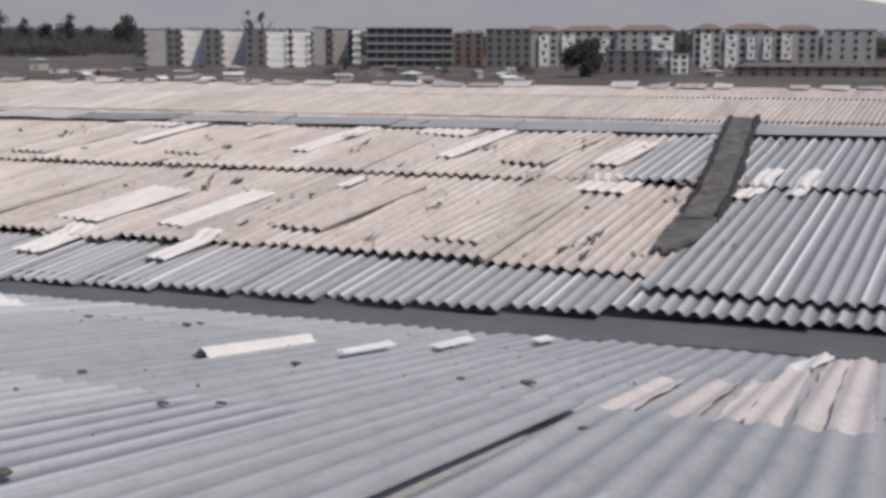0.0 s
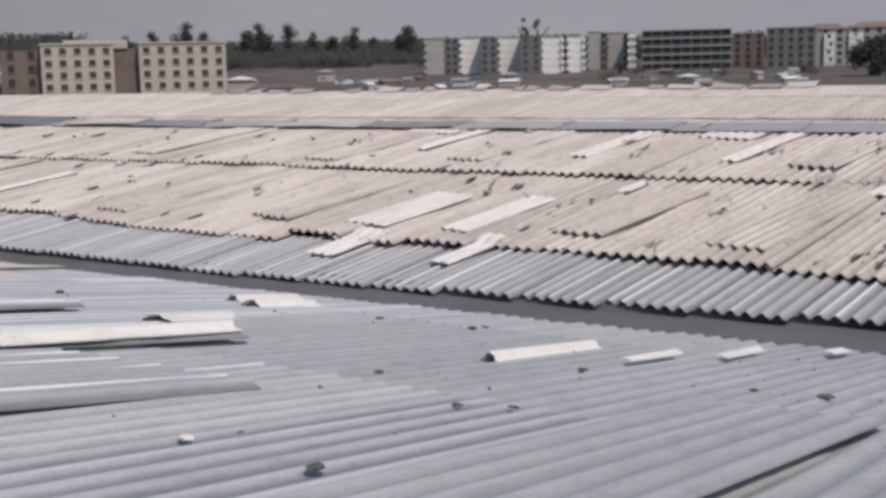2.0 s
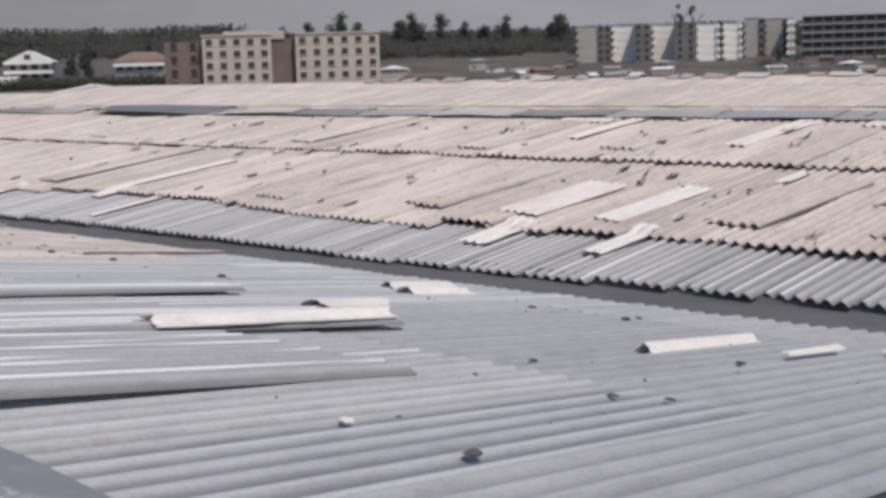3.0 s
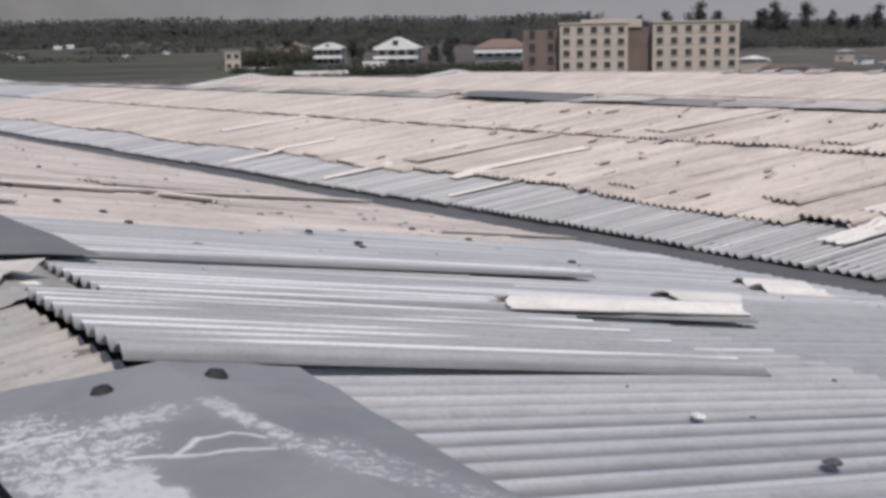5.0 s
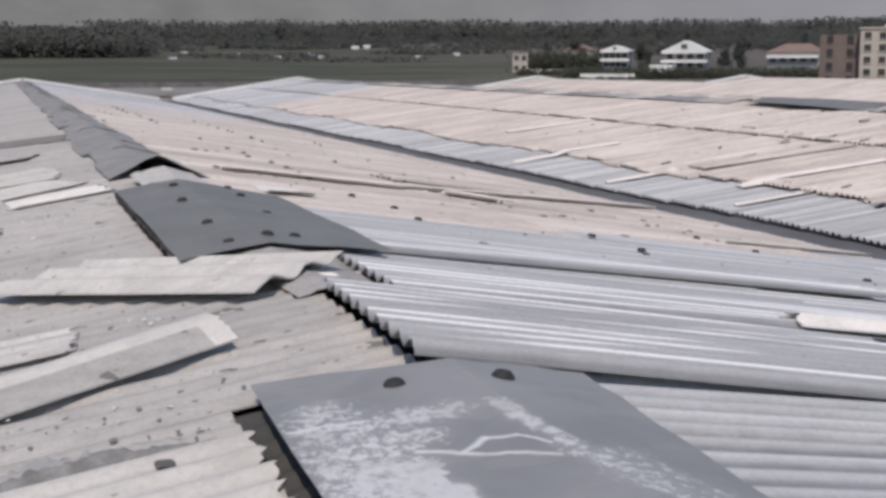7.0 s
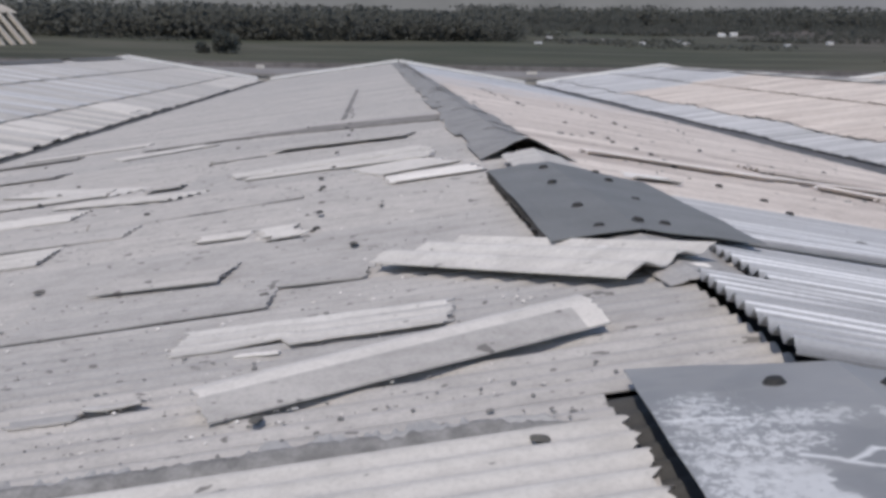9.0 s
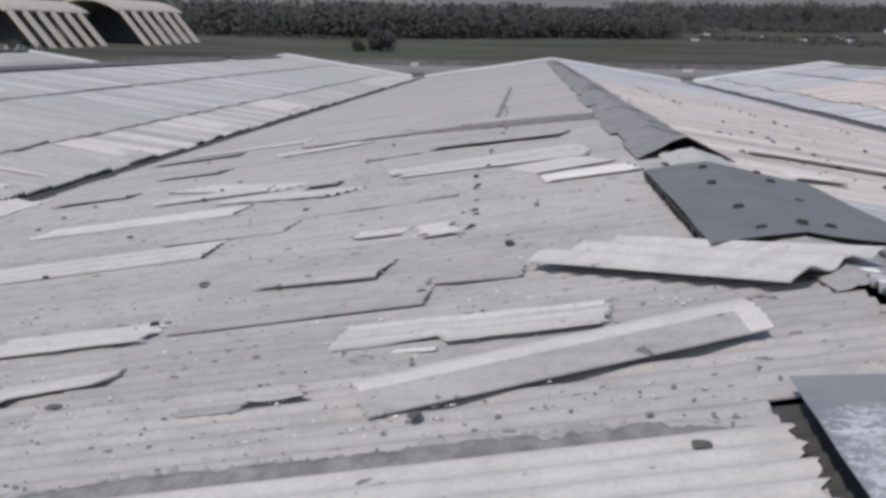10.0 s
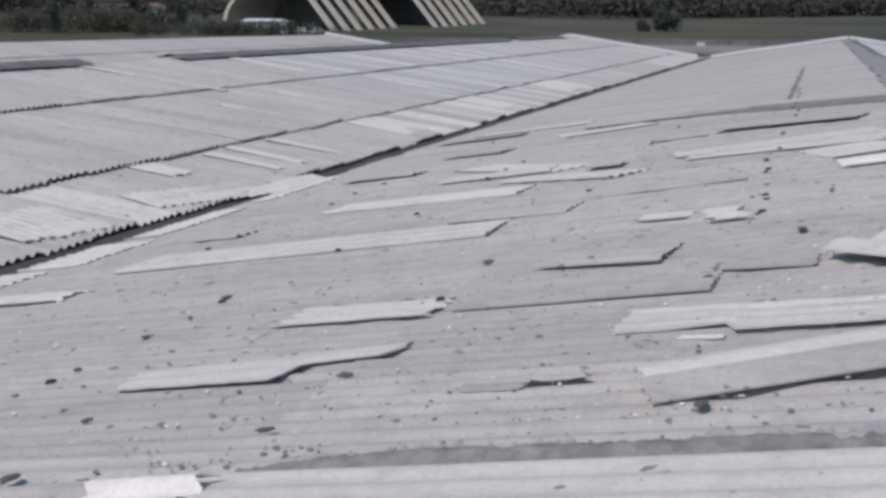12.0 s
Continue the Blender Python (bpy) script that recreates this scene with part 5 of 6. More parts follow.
woods("woods", "dark belt of trees along the fields",
      ((-45, 0, 600, 760, 10, 18, 0.36), (-1, 6, 640, 800, 9, 16, 0.14), (4, 40, 1450, 1900, 17, 27, 0.45), (6, 36, 950, 1250, 5, 9, 0.16), (34, 62, 830, 950, 5, 9, 0.25), (34, 64, 1000, 1250, 8, 14, 0.55), (44, 56, 600, 720, 4, 7.5, 0.14), (56, 92, 640, 800, 8, 14, 0.16),
       (-45, 40, 1300, 1900, 12, 20, 0.4)), 1300, 31, M_WOODS)
woods("hedges", "scattered bushes and hedges in the fields", ((62, 90, 400, 470, 2, 4, 0.25), (25.5, 37.5, 360, 374, 3.4, 4.5, 1.1), (23.5, 27.5, 440, 452, 5, 7.5, 0.3), (25.8, 28.9, 348, 353, 1.6, 2.3, 0.5), (23.3, 25.8, 408, 414, 1.6, 2.3, 0.4), (-31, -22, 380, 392, 2.5, 5, 0.3), (-40, -29, 395, 440, 5, 9, 0.35)), 130, 32, M_LEAF)


def hedgerows(count, seed):
    """Low broken hedges that run across the fields, as one object."""
    r = random.Random(seed)
    v, f = [], []
    for _ in range(count):
        az, d = r.uniform(-14, 38), r.uniform(560, 1250)
        base, long, h = spot(az, d, -0.3), r.uniform(8, 90), r.uniform(1.6, 3.6) * d / 800
        run = Vector((math.cos(radians(az)), -math.sin(radians(az)), 0)) + Vector((math.sin(radians(az)), math.cos(radians(az)), 0)) * r.uniform(-0.5, 0.5)
        for _ in range(int(30 + 5 * long)):
            p = base + run * r.uniform(-0.5, 0.5) * long + Vector((r.gauss(0, 1.5), r.gauss(0, 1.5), h * r.random() ** 0.8))
            p.z += land((p.xy - EYE).length) - base.z - 0.3
            s = r.uniform(0.5, 1.0) * d / 700
            t = Vector((r.gauss(0, 1), r.gauss(0, 1), r.gauss(0, 0.5))).normalized()
            u = t.cross(Vector((r.gauss(0, 1), r.gauss(0, 1), r.gauss(0, 1)))).normalized()
            k = len(v)
            v += [tuple(p + t * s), tuple(p + u * s), tuple(p - t * s), tuple(p - u * s)]
            f.append((k, k + 1, k + 2, k + 3))
    tagged(new("hedgerows", mesh_from("hedgerows", v, f, M_WOODS)), "low broken hedges running across the fields", "hedge", kind="stuff")


hedgerows(70, 33)


# ---------------------------------------------------------------- buildings
def wall_material(name, a, b):
    return plain_material(name, a, b, 0.25, 0.9, 0, 2.0)


M_CREAM = wall_material("cream_render", (0.50, 0.44, 0.385), (0.43, 0.38, 0.335))
M_BRICKISH = wall_material("brown_brickwork", (0.20, 0.155, 0.14), (0.15, 0.12, 0.11))
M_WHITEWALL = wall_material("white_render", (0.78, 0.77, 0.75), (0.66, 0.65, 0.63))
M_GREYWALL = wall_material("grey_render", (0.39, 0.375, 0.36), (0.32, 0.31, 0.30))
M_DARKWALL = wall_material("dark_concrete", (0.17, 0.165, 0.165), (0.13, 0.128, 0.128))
M_TILE = wall_material("red_tiles", (0.26, 0.18, 0.155), (0.21, 0.15, 0.13))
M_PANE = plain_material("dark_pane", (0.035, 0.036, 0.04), (0.05, 0.052, 0.056), 0.3, 0.4, 0, 5, 0.2)


def window(parent, origin, right, out, w, h, arch=False, frame_mat=None):
    """A window with frame, sill and dark pane; origin: its bottom middle on the wall."""
    m = Matrix((right, out, Vector((0, 0, 1)))).transposed().to_4x4()
    m.translation = origin
    bm = bmesh.new()
    add_box(bm, (-w / 2, -0.02, 0), (w / 2, 0.03, h), m)
    win = part("window", bm, M_PANE, parent)
    bm = bmesh.new()
    for lo, hi in (((-w / 2 - 0.07, 0, -0.1), (-w / 2, 0.10, h + 0.07)), ((w / 2, 0, -0.1), (w / 2 + 0.07, 0.10, h + 0.07)), ((-w / 2, 0, h), (w / 2, 0.10, h + 0.07)),
                   ((-w / 2 - 0.15, 0, -0.2), (w / 2 + 0.15, 0.18, -0.08)), ((-0.012, 0, 0), (0.012, 0.05, h))):
        add_box(bm, lo, hi, m)
    part("window_frame", bm, frame_mat or M_CREAM, win)
    return win


def facade(parent, a, b, z0, floors, step, cols, w, h, frame_mat=None, skip=()):
    """Rows of windows on the wall from a to b (plan points, left to right as one looks at it)."""
    right = Vector((b.x - a.x, b.y - a.y, 0))
    length = right.length
    right.normalize()
    out = Vector((right.y, -right.x, 0))
    for k in range(floors):
        for c in range(cols):
            if (k, c) in skip:
                continue
            p = Vector((a.x, a.y, 0)) + right * (length * (c + 0.5) / cols) + Vector((0, 0, z0 + k * step))
            window(parent, p + out * 0.02, right, out, w, h, False, frame_mat)


def apartment_cream():
    """The long cream block with its brown stairwell recess; its front is nearly square to the view."""
    ob = new("apartment_building", None)
    h = 14.8
    for name, x0, x1, y0, y1, top, mat in (("wall", -19.0, -4.6, 0, 13, h, M_CREAM), ("wall", 0.6, 18.6, 0, 13, h, M_CREAM), ("stairwell", -4.6, 0.6, 3.5, 14, h - 0.7, M_BRICKISH),
                                           ("side_wall", -27.0, -19.0, 4, 16, h - 1.0, M_BRICKISH), ("roof_deck", -14.5, -1.5, 3, 12, h + 1.0, M_CREAM)):
        bm = bmesh.new()
        add_box(bm, (x0, y0, -3.0 if name != "roof_deck" else h - 0.8), (x1, y1, top))
        part(name, bm, mat, ob)
    for x0, x1 in ((-19.3, -4.4), (0.4, 18.9)):
        bm = bmesh.new()
        add_box(bm, (x0, -0.3, h), (x1, 13.3, h + 0.35))
        part("cornice", bm, M_CREAM, ob)
    facade(ob, Vector((-19.0, 0)), Vector((-4.6, 0)), 0.65, 6, 2.45, 5, 1.3, 1.25)
    facade(ob, Vector((0.6, 0)), Vector((18.6, 0)), 0.65, 6, 2.45, 6, 1.3, 1.25)
    facade(ob, Vector((-27.0, 4)), Vector((-19.0, 4)), 1.1, 5, 2.78, 2, 1.2, 1.4, M_BRICKISH)
    c = spot(42.5, 266)
    ob.matrix_basis = Matrix.Translation((c.x, c.y, 0.9)) @ pose(0, 0, 0, 0, 0, -39.0)
    tagged(ob, "five-storey cream apartment block with brown stairwell", "apartment building")


apartment_cream()


def facing_block(name, label, az0, az1, r, top_el, floors, cols, wall, frame_mat=None, base_el=None, win=(1.5, 1.5), roof=None, deep=11.0, tiles=None, twist=0.0):
    """A block whose front is square to the view from the hall."""
    mid, half = (az0 + az1) / 2, radians((az1 - az0) / 2)
    width = 2 * r * math.tan(half) / math.cos(radians(twist))
    c = spot(mid, r)
    z0 = c.z if base_el is None else 8.65 + r * math.tan(radians(base_el))
    hgt = 8.65 + r * math.tan(radians(top_el)) - z0
    ob = new(name, None)
    bm = bmesh.new()
    add_box(bm, (-width / 2, 0, -2.5), (width / 2, deep, hgt))
    part("wall", bm, wall, ob)
    if roof is None:
        bm = bmesh.new()
        add_box(bm, (-width / 2 - 0.3, -0.3, hgt), (width / 2 + 0.3, deep + 0.3, hgt + 0.35))
        part("roof", bm, M_GREYWALL, ob)
    else:
        rise = roof
        v = [(-width / 2 - 0.6, -0.6, hgt), (width / 2 + 0.6, -0.6, hgt), (width / 2 + 0.6, deep + 0.6, hgt), (-width / 2 - 0.6, deep + 0.6, hgt),
             (-width / 2 + deep * 0.35, deep / 2, hgt + rise), (width / 2 - deep * 0.35, deep / 2, hgt + rise)]
        under("roof", mesh_from("roof", v, [(0, 1, 5, 4), (1, 2, 5), (2, 3, 4, 5), (3, 0, 4), (3, 2, 1, 0)], tiles or M_TILE), ob)
    step = hgt / floors
    facade(ob, Vector((-width / 2, 0)), Vector((width / 2, 0)), step * 0.32, floors, step, cols, win[0], min(win[1], step * 0.55), frame_mat or wall)
    ob.matrix_basis = Matrix.Translation((c.x, c.y, z0)) @ pose(0, 0, 0, 0, 0, -mid - twist)
    tagged(ob, label, "building")
    return ob, width, hgt


def stepped_slab(label, az0, az1, az2, r, top_el, wall, shade, proud=0.6):
    """A five-storey block: a pale end wall with stacked balconies from az0 to az1, an added darker wing to az2 that
    stands before it and throws shadow on it.
    """
    mid = (az0 + az1) / 2
    c = spot(mid, r)
    hgt = 8.65 + r * math.tan(radians(top_el)) - c.z
    half, wing = r * math.tan(radians((az1 - az0) / 2)), r * math.tan(radians(az2 - mid))
    ob = new("apartment_building", None)
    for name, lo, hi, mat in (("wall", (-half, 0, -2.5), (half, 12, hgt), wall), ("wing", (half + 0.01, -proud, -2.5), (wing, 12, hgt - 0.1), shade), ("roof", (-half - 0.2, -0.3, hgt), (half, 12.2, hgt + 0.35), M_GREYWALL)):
        if mat is not None and hi[0] - lo[0] > 0.5:
            bm = bmesh.new()
            add_box(bm, lo, hi)
            part(name, bm, mat, ob)
    step = hgt / 5
    for k in range(5):
        for x in (-half - 0.5, half - 0.9) if shade is None else (-half - 0.5,):
            bm = bmesh.new()
            add_box(bm, (x, -1.2, k * step + 0.9), (x + 1.4, 2.5, k * step + 2.0))
            part("balcony", bm, wall, ob)
        bm = bmesh.new()
        add_box(bm, (-half + 0.9, -0.06, k * step + 2.62), (half - 0.9, 0.05, k * step + 2.74))
        part("floor_band", bm, M_GREYWALL, ob)
    if shade is not None:
        facade(ob, Vector((half, -proud)), Vector((wing, -proud)), 1.0, 5, step, max(2, int((wing - half) / 3)), 1.3, 1.3, shade)
    ob.matrix_basis = Matrix.Translation(c) @ pose(0, 0, 0, 0, 0, -mid)
    tagged(ob, label, "apartment building")


stepped_slab("grey five-storey block with balconies and an added dark wing", 55.61, 56.53, 57.14, 480, 1.50, M_GREYWALL, M_DARKWALL)
stepped_slab("white five-storey block behind an added dark wing", 57.24, 58.18, 58.92, 480, 1.48, M_WHITEWALL, M_DARKWALL, 13.0)
stepped_slab("white five-storey block behind an added dark wing", 59.04, 60.0, 60.95, 480, 1.46, M_WHITEWALL, M_DARKWALL, 13.0)
stepped_slab("white five-storey block with stacked balconies", 61.0, 61.98, 62.0, 470, 1.45, M_WHITEWALL, None)
stepped_slab("white five-storey block with stacked balconies", 62.2, 62.96, 63.0, 476, 1.45, M_WHITEWALL, None)
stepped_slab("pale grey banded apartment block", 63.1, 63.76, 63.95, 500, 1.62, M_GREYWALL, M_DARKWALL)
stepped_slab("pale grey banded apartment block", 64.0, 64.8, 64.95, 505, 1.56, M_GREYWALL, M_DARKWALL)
stepped_slab("narrow white stair tower between dark blocks", 64.98, 65.25, 65.3, 495, 1.55, M_WHITEWALL, None)


ob, width, hgt = facing_block("unfinished_building", "dark unfinished concrete-frame block with open floors", 65.6, 69.55, 470, 1.62, 5, 9, M_DARKWALL, M_DARKWALL, None, (2.6, 1.9))
for k in range(6):
    bm = bmesh.new()
    add_box(bm, (-width / 2 - 0.4, -1.0, k * hgt / 5 - 0.18), (width / 2 + 0.4, 0.0, k * hgt / 5 + 0.18))
    part("floor_slab", bm, M_GREYWALL, ob)
facing_block("building", "brownish low apartment block", 69.6, 71.0, 500, 1.38, 5, 3, M_BRICKISH)
facing_block("building", "dark grey apartment block", 71.1, 73.2, 480, 1.58, 5, 5, M_DARKWALL, M_DARKWALL)
stacks = ((73.55, 74.0, 1.29, -0.4), (74.6, 75.18, 1.29, 0.5), (76.28, 76.81, 1.1, -0.4), (77.06, 77.64, 1.1, 0.6), (78.68, 79.65, 1.26, 0.6), (80.87, 81.34, 1.35, -0.3),
          (81.97, 82.5, 1.3, -0.3), (82.93, 83.27, 1.18, 0.2), (83.64, 84.0, 1.2, 0.2), (84.41, 84.87, 1.34, 0.2))
for az0, az1, r, top in ((72.75, 74.5, 500, 1.48), (74.6, 77.1, 500, 1.5), (77.15, 79.7, 495, 1.52), (80.55, 81.8, 490, 1.58), (81.95, 84.0, 490, 1.56), (84.05, 86.0, 495, 1.5)):
    ob, width, hgt = facing_block("apartment_building", "grey apartment block with white balcony stacks and muted red roof", az0, az1, r, top, 5, max(3, int((az1 - az0) * 2.2)), M_GREYWALL, M_GREYWALL, None, (1.7, 1.5), 2.2)
    mid = (az0 + az1) / 2
    for s0, s1, e1, e0 in stacks:
        if not az0 <= s0 < az1:
            continue
        x0, x1 = r * math.tan(radians(s0 - mid)), r * math.tan(radians(s1 - mid))
        z1, z0 = r * math.tan(radians(e1)) + 8.65 - ob.location.z, r * math.tan(radians(e0)) + 8.65 - ob.location.z
        count = max(2, int(round((z1 - z0) / 2.7)))
        for k in range(count):
            a, b = z0 + (z1 - z0) * k / count, z0 + (z1 - z0) * (k + 1) / count
            bm = bmesh.new()
            add_box(bm, (x0, -1.4, a + 0.12), (x1, 0, b - 0.12))
            balcony = part("balcony", bm, M_WHITEWALL, ob, "white rendered balcony")
            bm = bmesh.new()
            add_box(bm, (x0 + (x1 - x0) * (0.3 + 0.2 * (k % 2)), -1.43, a + 1.1), (x0 + (x1 - x0) * (0.62 + 0.2 * (k % 2)), -1.36, b - 0.5))
            part("opening", bm, M_PANE, balcony)
facing_block("building", "plain grey block before the apartments", 76.6, 78.85, 420, 0.6, 3, 4, M_DARKWALL, M_DARKWALL)
facing_block("building", "white-walled block before the apartments", 79.6, 80.35, 420, 0.43, 3, 2, M_WHITEWALL)
facing_block("building", "white gable of a block", 79.2, 79.4, 424, 0.62, 3, 1, M_WHITEWALL, None, None, (0.6, 0.8))
facing_block("building", "grey apartment block by the road", 86.2, 88.4, 470, 1.5, 5, 4, M_GREYWALL, M_WHITEWALL)
facing_block("low_building", "long brown low building with small openings", 82.4, 90.5, 400, -0.1, 2, 14, M_BRICKISH, M_BRICKISH, None, (1.2, 1.0), 1.4, tiles=M_BRICKISH)


def house_white(az, r, w, eave, rise, label, annex=True):
    """Two-storey white house with deep balconies and a gable."""
    c = spot(az, r)
    d, h = 9.0, 8.65 + r * math.tan(radians(eave)) - c.z
    ob = new("house", None)
    bm = bmesh.new()
    add_box(bm, (-w / 2, 0, -2), (w / 2, d, h))
    part("wall", bm, M_GREYWALL, ob)
    v = [(-w / 2 - 1, -1.8, h), (w / 2 + 1, -1.8, h), (w / 2 + 1, d + 1, h), (-w / 2 - 1, d + 1, h), (0, -1.8, h + rise), (0, d + 1, h + rise)]
    under("roof", mesh_from("roof", v, [(0, 4, 5, 3), (1, 2, 5, 4), (0, 1, 4), (2, 3, 5), (3, 2, 1, 0)], M_WHITEWALL), ob)
    for z in (h - 3.4, h - 0.6):
        bm = bmesh.new()
        add_box(bm, (-w / 2 - 0.8, -1.9, z), (w / 2 + 0.8, 0, z + 0.9))
        part("balcony", bm, M_WHITEWALL, ob, "white balcony")
    facade(ob, Vector((-w / 2, 0)), Vector((w / 2, 0)), h - 5.0, 2, 2.7, 4, 1.9, 1.7, M_WHITEWALL)
    window(ob, Vector((0, -1.82, h + rise * 0.3)), Vector((1, 0, 0)), Vector((0, -1, 0)), rise * 0.5, rise * 0.35, False, M_GREYWALL)
    if annex:
        bm = bmesh.new()
        add_box(bm, (-w / 2 - 3.5, -6, -1), (-w / 2 + 4.0, -2, h - 4.0))
        part("annex", bm, M_WHITEWALL, ob)
    ob.matrix_basis = Matrix.Translation(c) @ pose(0, 0, 0, 0, 0, -az - 10.0)
    tagged(ob, label, "house")


house_white(30.86, 390, 12.6, 0.57, 3.4, "two-storey white house with balconies and gable")
house_white(27.72, 400, 7.6, 0.62, 1.7, "smaller white house with balconies and gable", False)
ob, width, hgt = facing_block("house", "long house with red tiled roof and white balcony", 34.5, 36.7, 385, 0.52, 2, 5, M_GREYWALL, None, None, (1.7, 1.5), 2.7, twist=13.0)
bm = bmesh.new()
add_box(bm, (-width / 2, -1.6, hgt - 1.7), (width / 2, 0, hgt - 0.7))
part("balcony", bm, M_WHITEWALL, ob, "white balcony")
facing_block("house", "small white rendered house beside the cream block", 36.65, 37.15, 392, 0.68, 2, 1, M_WHITEWALL, None, None, (1.0, 1.2), 0.8)
facing_block("house", "small grey house at the edge of fields", 23.0, 23.7, 430, 0.5, 2, 2, M_CREAM)
facing_block("house", "red-roofed house among the trees", 25.4, 26.6, 470, 0.65, 2, 3, M_CREAM, None, None, (1.4, 1.4), 2.0, twist=13.0)
for az0, az1, r, e in ((46.5, 47.3, 330, -0.05), (50.6, 51.1, 430, 0.22), (51.4, 51.9, 410, -0.05), (52.4, 53.8, 400, -0.3), (56.0, 56.5, 395, -0.52), (56.8, 57.3, 395, -0.5), (57.5, 57.9, 395, -0.48),
                       (46.9, 49.6, 330, -0.45), (59.0, 59.7, 420, -0.1), (67.2, 67.8, 390, -0.35), (65.2, 66.0, 400, -0.3), (71.2, 72.4, 400, -0.35), (80.9, 81.6, 400, -0.2), (88.3, 89.5, 420, -0.2)):
    facing_block("shed", "small pale shed among the yards", az0, az1, r, e - 0.13, 1, 1, (M_CREAM, M_WHITEWALL, M_CREAM)[int(az0 * 10) % 3] if r != 330 else M_CREAM, M_GREYWALL, None, (0.7, 0.7), 0.9, 6.0, (M_WHITEWALL, M_BRICKISH, M_GREYWALL)[int(az0 * 10) % 3], 25.0)
for az0, az1, r, e in ((23.5, 25.6, 420, -0.22), (26.1, 28.6, 358, -0.42)):
    mid, width = (az0 + az1) / 2, 2 * r * math.tan(radians((az1 - az0) / 2))
    c = spot(mid, r)
    w_ob = new("garden_wall", box_mesh("garden_wall", (-width / 2, 0, -1.5), (width / 2, 0.3, max(0.9, 8.65 + r * math.tan(radians(e)) - c.z)), M_WHITEWALL))
    w_ob.matrix_basis = Matrix.Translation(c) @ pose(0, 0, 0, 0, 0, -mid)
    tagged(w_ob, "long low white garden wall", "wall")


def barn(az, r, w, h, wall, roof, turn, label, group):
    """A low building under a ridged roof."""
    ob = new("barn", None)
    bm = bmesh.new()
    add_box(bm, (-w / 2, -2, -1), (w / 2, 2, h * 0.65))
    part("wall", bm, wall, ob)
    v = [(-w / 2 - 0.3, -2.4, h * 0.65), (w / 2 + 0.3, -2.4, h * 0.65), (w / 2 + 0.3, 2.4, h * 0.65), (-w / 2 - 0.3, 2.4, h * 0.65), (-w / 2 - 0.3, 0, h), (w / 2 + 0.3, 0, h)]
    under("roof", mesh_from("roof", v, [(0, 1, 5, 4), (1, 2, 5), (2, 3, 4, 5), (3, 0, 4), (3, 2, 1, 0)], roof), ob)
    ob.matrix_basis = Matrix.Translation(spot(az, r)) @ pose(0, 0, 0, 0, 0, -az + turn)
    tagged(ob, label, "barn", group)


for az, r, w, h in ((16.24, 930, 4.5, 3.0), (14.12, 640, 2.6, 1.3), (10.43, 700, 2.4, 1.4), (12.19, 650, 2, 1.1), (15.7, 900, 5, 2.6), (7.44, 610, 3, 1.2), (13.73, 720, 3, 1.4), (7.94, 760, 3, 1.3), (18.6, 660, 2.4, 1.0), (20.4, 720, 3, 1.3)):
    barn(az, r, w, h, M_WHITEWALL, M_WHITEWALL, 15, "small whitewashed field barn far off", "field barns")
yard = random.Random(17)
for k in range(34):
    az = yard.choice((yard.uniform(45.5, 55.5), yard.uniform(46, 60), yard.uniform(64, 73)))
    r = yard.uniform(330, 445)
    mat, tint, top = ((M_CREAM, "cream", M_GREYWALL), (M_CREAM, "cream", M_WHITEWALL), (M_BRICKISH, "brown", M_TILE), (M_GREYWALL, "grey", M_GREYWALL))[k % 4]
    barn(az, r, yard.uniform(1.8, 5.5), yard.uniform(1.2, 2.4), mat, top, yard.uniform(-35, 35), "low " + tint + " outhouse among the brown yards", "yard outhouses")


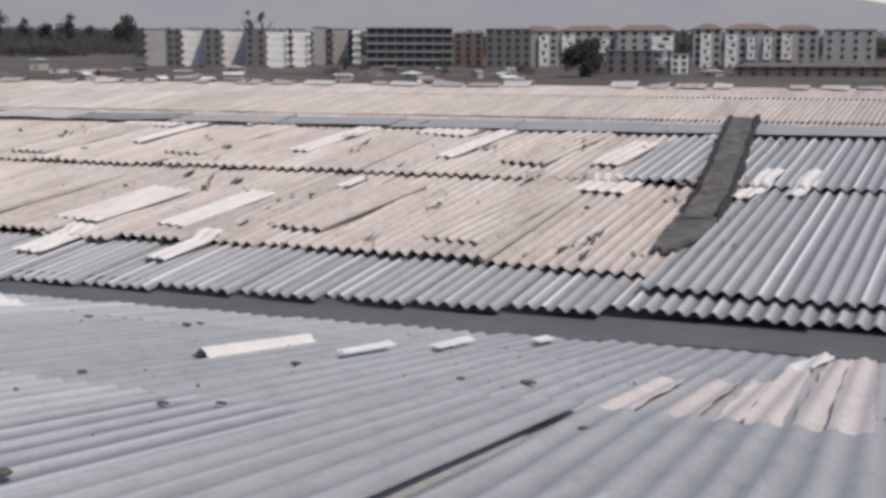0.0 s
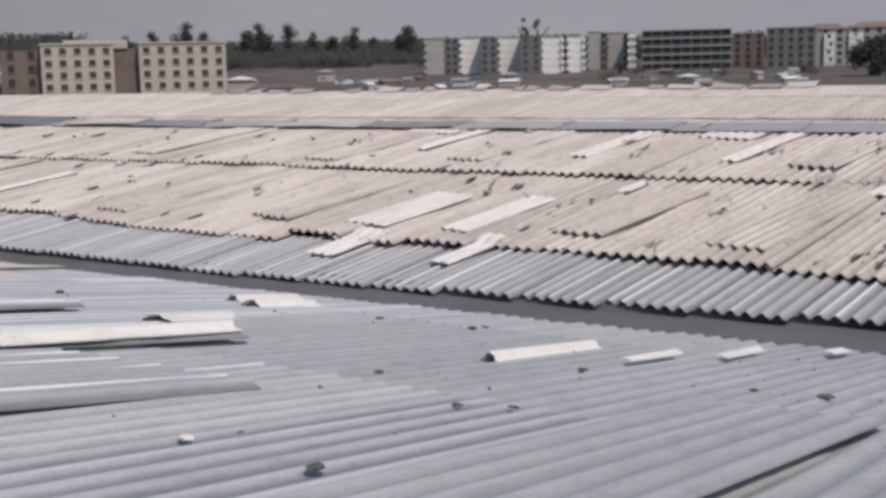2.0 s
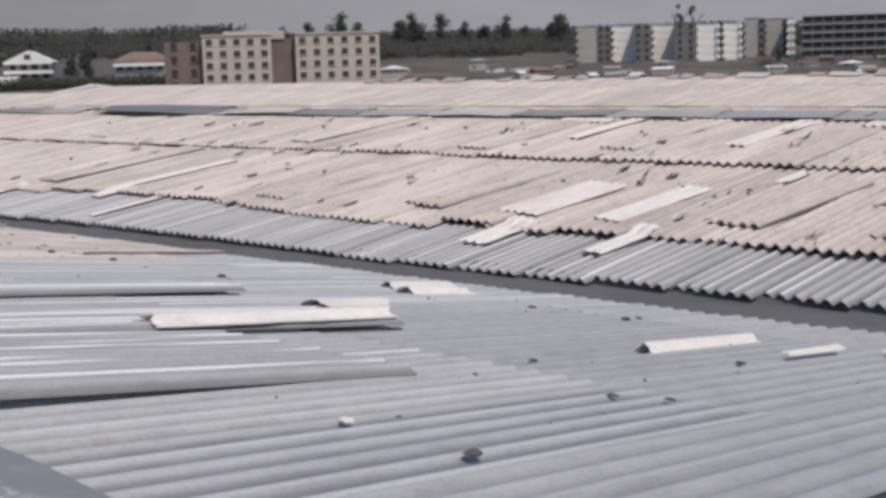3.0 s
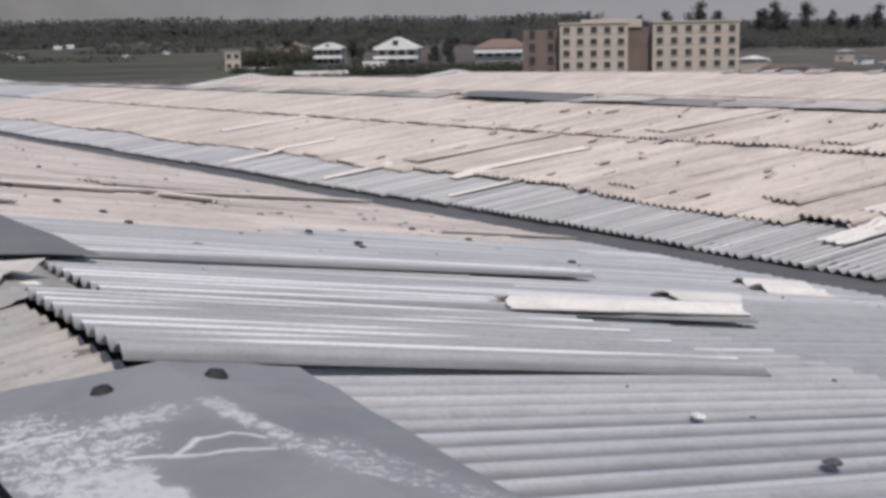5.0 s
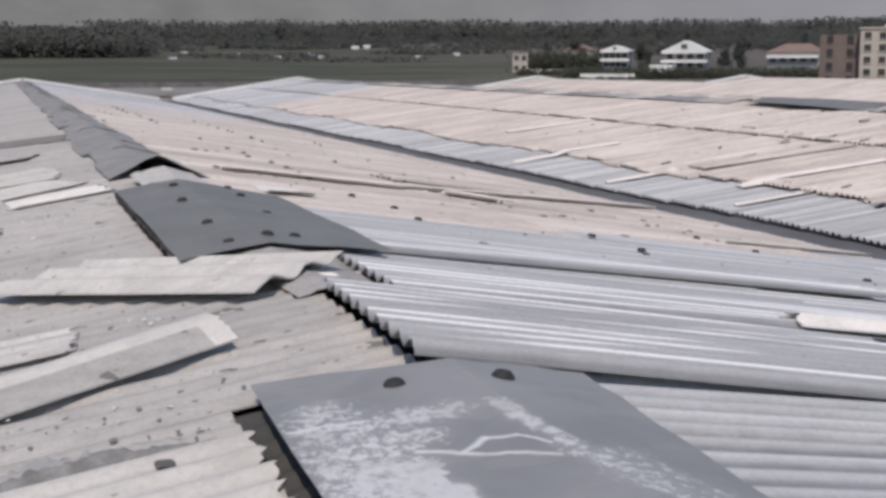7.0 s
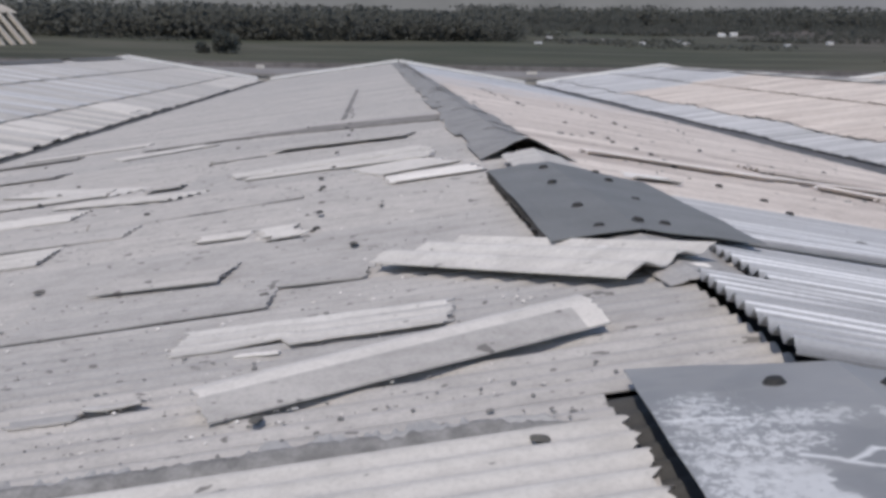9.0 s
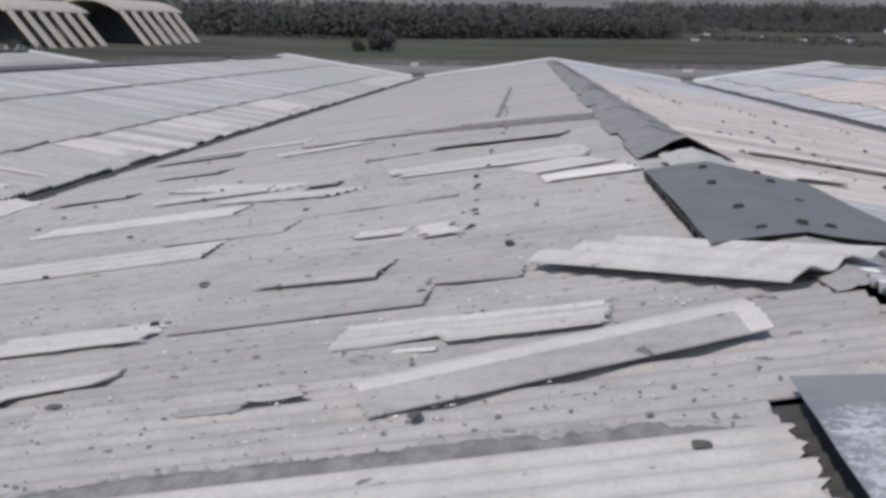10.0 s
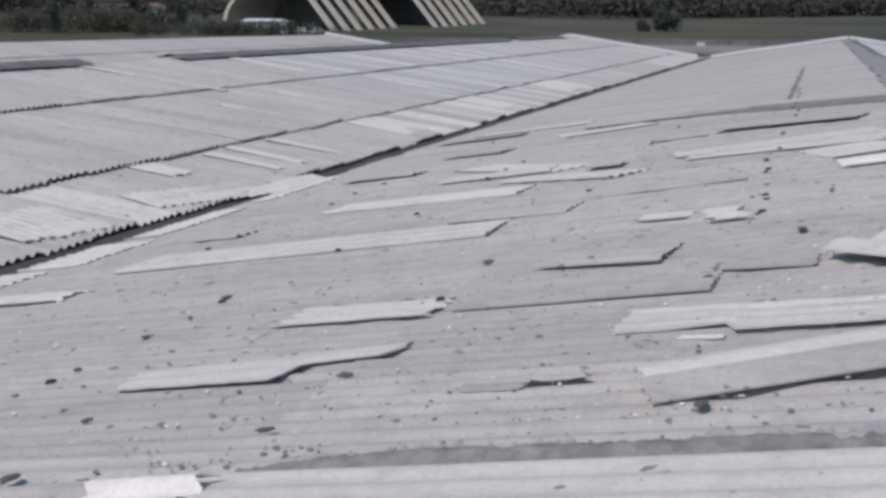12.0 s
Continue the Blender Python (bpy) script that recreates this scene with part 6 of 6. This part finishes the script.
def vault_hangar(az, r, half, height, length, turn, label):
    """A concrete vaulted hangar: a shell over the crown, slanting struts down to the ground, an open front with a dark
    sheet added for the shade inside.
    """
    ob = new("hangar", None)
    n = 20

    def arc(t, k=1.0):
        return Vector((-half * k * math.cos(t), 0, height * k * math.sin(t)))

    v, f = [], []
    lo, hi = 0.05, math.pi - 0.8
    for y in (0.0, length):
        for k in (1.0, 0.93):
            for i in range(n + 1):
                p = arc(lo + (hi - lo) * i / n, k)
                v.append((p.x, y, p.z))
    m = n + 1
    for i in range(n):
        f += [(i, i + 1, 2 * m + i + 1, 2 * m + i), (m + i + 1, m + i, 3 * m + i, 3 * m + i + 1), (i + 1, i, m + i, m + i + 1), (2 * m + i, 2 * m + i + 1, 3 * m + i + 1, 3 * m + i)]
    f += [(n, m + n, 3 * m + n, 2 * m + n), (0, 2 * m, 3 * m, m)]
    under("shell", mesh_from("shell", v, f, M_SHELL), ob)
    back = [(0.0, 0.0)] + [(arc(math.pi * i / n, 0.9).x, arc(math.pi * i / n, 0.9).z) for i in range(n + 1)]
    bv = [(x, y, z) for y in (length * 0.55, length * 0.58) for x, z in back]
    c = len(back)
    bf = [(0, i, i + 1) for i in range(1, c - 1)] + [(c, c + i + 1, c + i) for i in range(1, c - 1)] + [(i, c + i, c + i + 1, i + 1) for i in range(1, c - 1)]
    under("back_wall", mesh_from("back_wall", bv, bf, M_DARKWALL), ob, None, "dark sheet added to stand for shade inside the vault")
    top = arc(hi, 0.98)
    foot = Vector((half * 1.22, 0, -2.0))
    struts = 6
    for k in range(struts):
        y = length * (k + 0.05) / struts
        d = (foot - top).normalized()
        side = Vector((d.z, 0, -d.x)) * 0.5
        bm = bmesh.new()
        corners = []
        for p in (top - d * 1.0, foot):
            for q in (-1, 1):
                for dy in (0.0, length / struts * 0.28):
                    corners.append(bm.verts.new(p + side * q + Vector((0, y + dy, 0))))
        for loop in ((0, 1, 3, 2), (4, 6, 7, 5), (0, 4, 5, 1), (2, 3, 7, 6), (0, 2, 6, 4), (1, 5, 7, 3)):
            bm.faces.new([corners[i] for i in loop])
        bmesh.ops.recalc_face_normals(bm, faces=bm.faces[:])
        part("strut", bm, M_SHELL, ob)
    ob.matrix_basis = Matrix.Translation(spot(az, r, 1.2)) @ pose(0, 0, 0, 0, 0, turn)
    tagged(ob, label, "hangar")


M_SHELL = wall_material("pale_concrete_shell", (0.60, 0.535, 0.455), (0.50, 0.45, 0.385))
vault_hangar(-25.0, 430, 21.0, 15.0, 48.0, -12.0, "pale concrete vaulted hangar with slanting ribs")
vault_hangar(-20.2, 470, 21.0, 15.5, 48.0, -12.0, "pale concrete vaulted hangar with slanting ribs")


def parked_van(az, r, turn):
    """A small white van standing in a yard."""
    ob = new("van", None)
    bm = bmesh.new()
    add_box(bm, (-2.2, -0.9, 0.4), (2.2, 0.9, 1.3), None, 0.12)
    part("body", bm, M_WHITEWALL, ob)
    bm = bmesh.new()
    add_box(bm, (-2.1, -0.85, 1.3), (1.2, 0.85, 2.1), None, 0.15)
    part("cabin", bm, M_WHITEWALL, ob)
    for x in (-1.4, 1.4):
        for y in (-0.85, 0.85):
            bm = bmesh.new()
            bmesh.ops.create_cone(bm, cap_ends=True, segments=14, radius1=0.36, radius2=0.36, depth=0.22, matrix=pose(x, y, 0.36, 90))
            part("wheel", bm, M_NAIL, ob)
    ob.matrix_basis = Matrix.Translation(spot(az, r)) @ pose(0, 0, 0, 0, 0, turn)
    tagged(ob, "white van parked beside the hangar yard", "van")


for az, r, turn in ((-26.0, 395, 70), (-24.9, 392, 60), (-22.9, 390, 75), (-23.6, 391, 20)):
    parked_van(az, r, turn)
facing_block("shed", "low white-roofed shed before the hangar", -26.4, -24.2, 400, -0.02, 1, 4, M_WHITEWALL, None, None, (1.0, 0.8), 0.7, 7.0, M_WHITEWALL)
facing_block("house", "house with red walls among trees", -33.5, -31.2, 430, 0.9, 2, 4, M_TILE, M_WHITEWALL, None, (1.4, 1.4), 2.0)
facing_block("house", "small white house on the bank beyond the bushes", -30.8, -29.7, 440, 0.62, 2, 2, M_WHITEWALL, None, None, (1.0, 1.0), 1.0, 7.0)
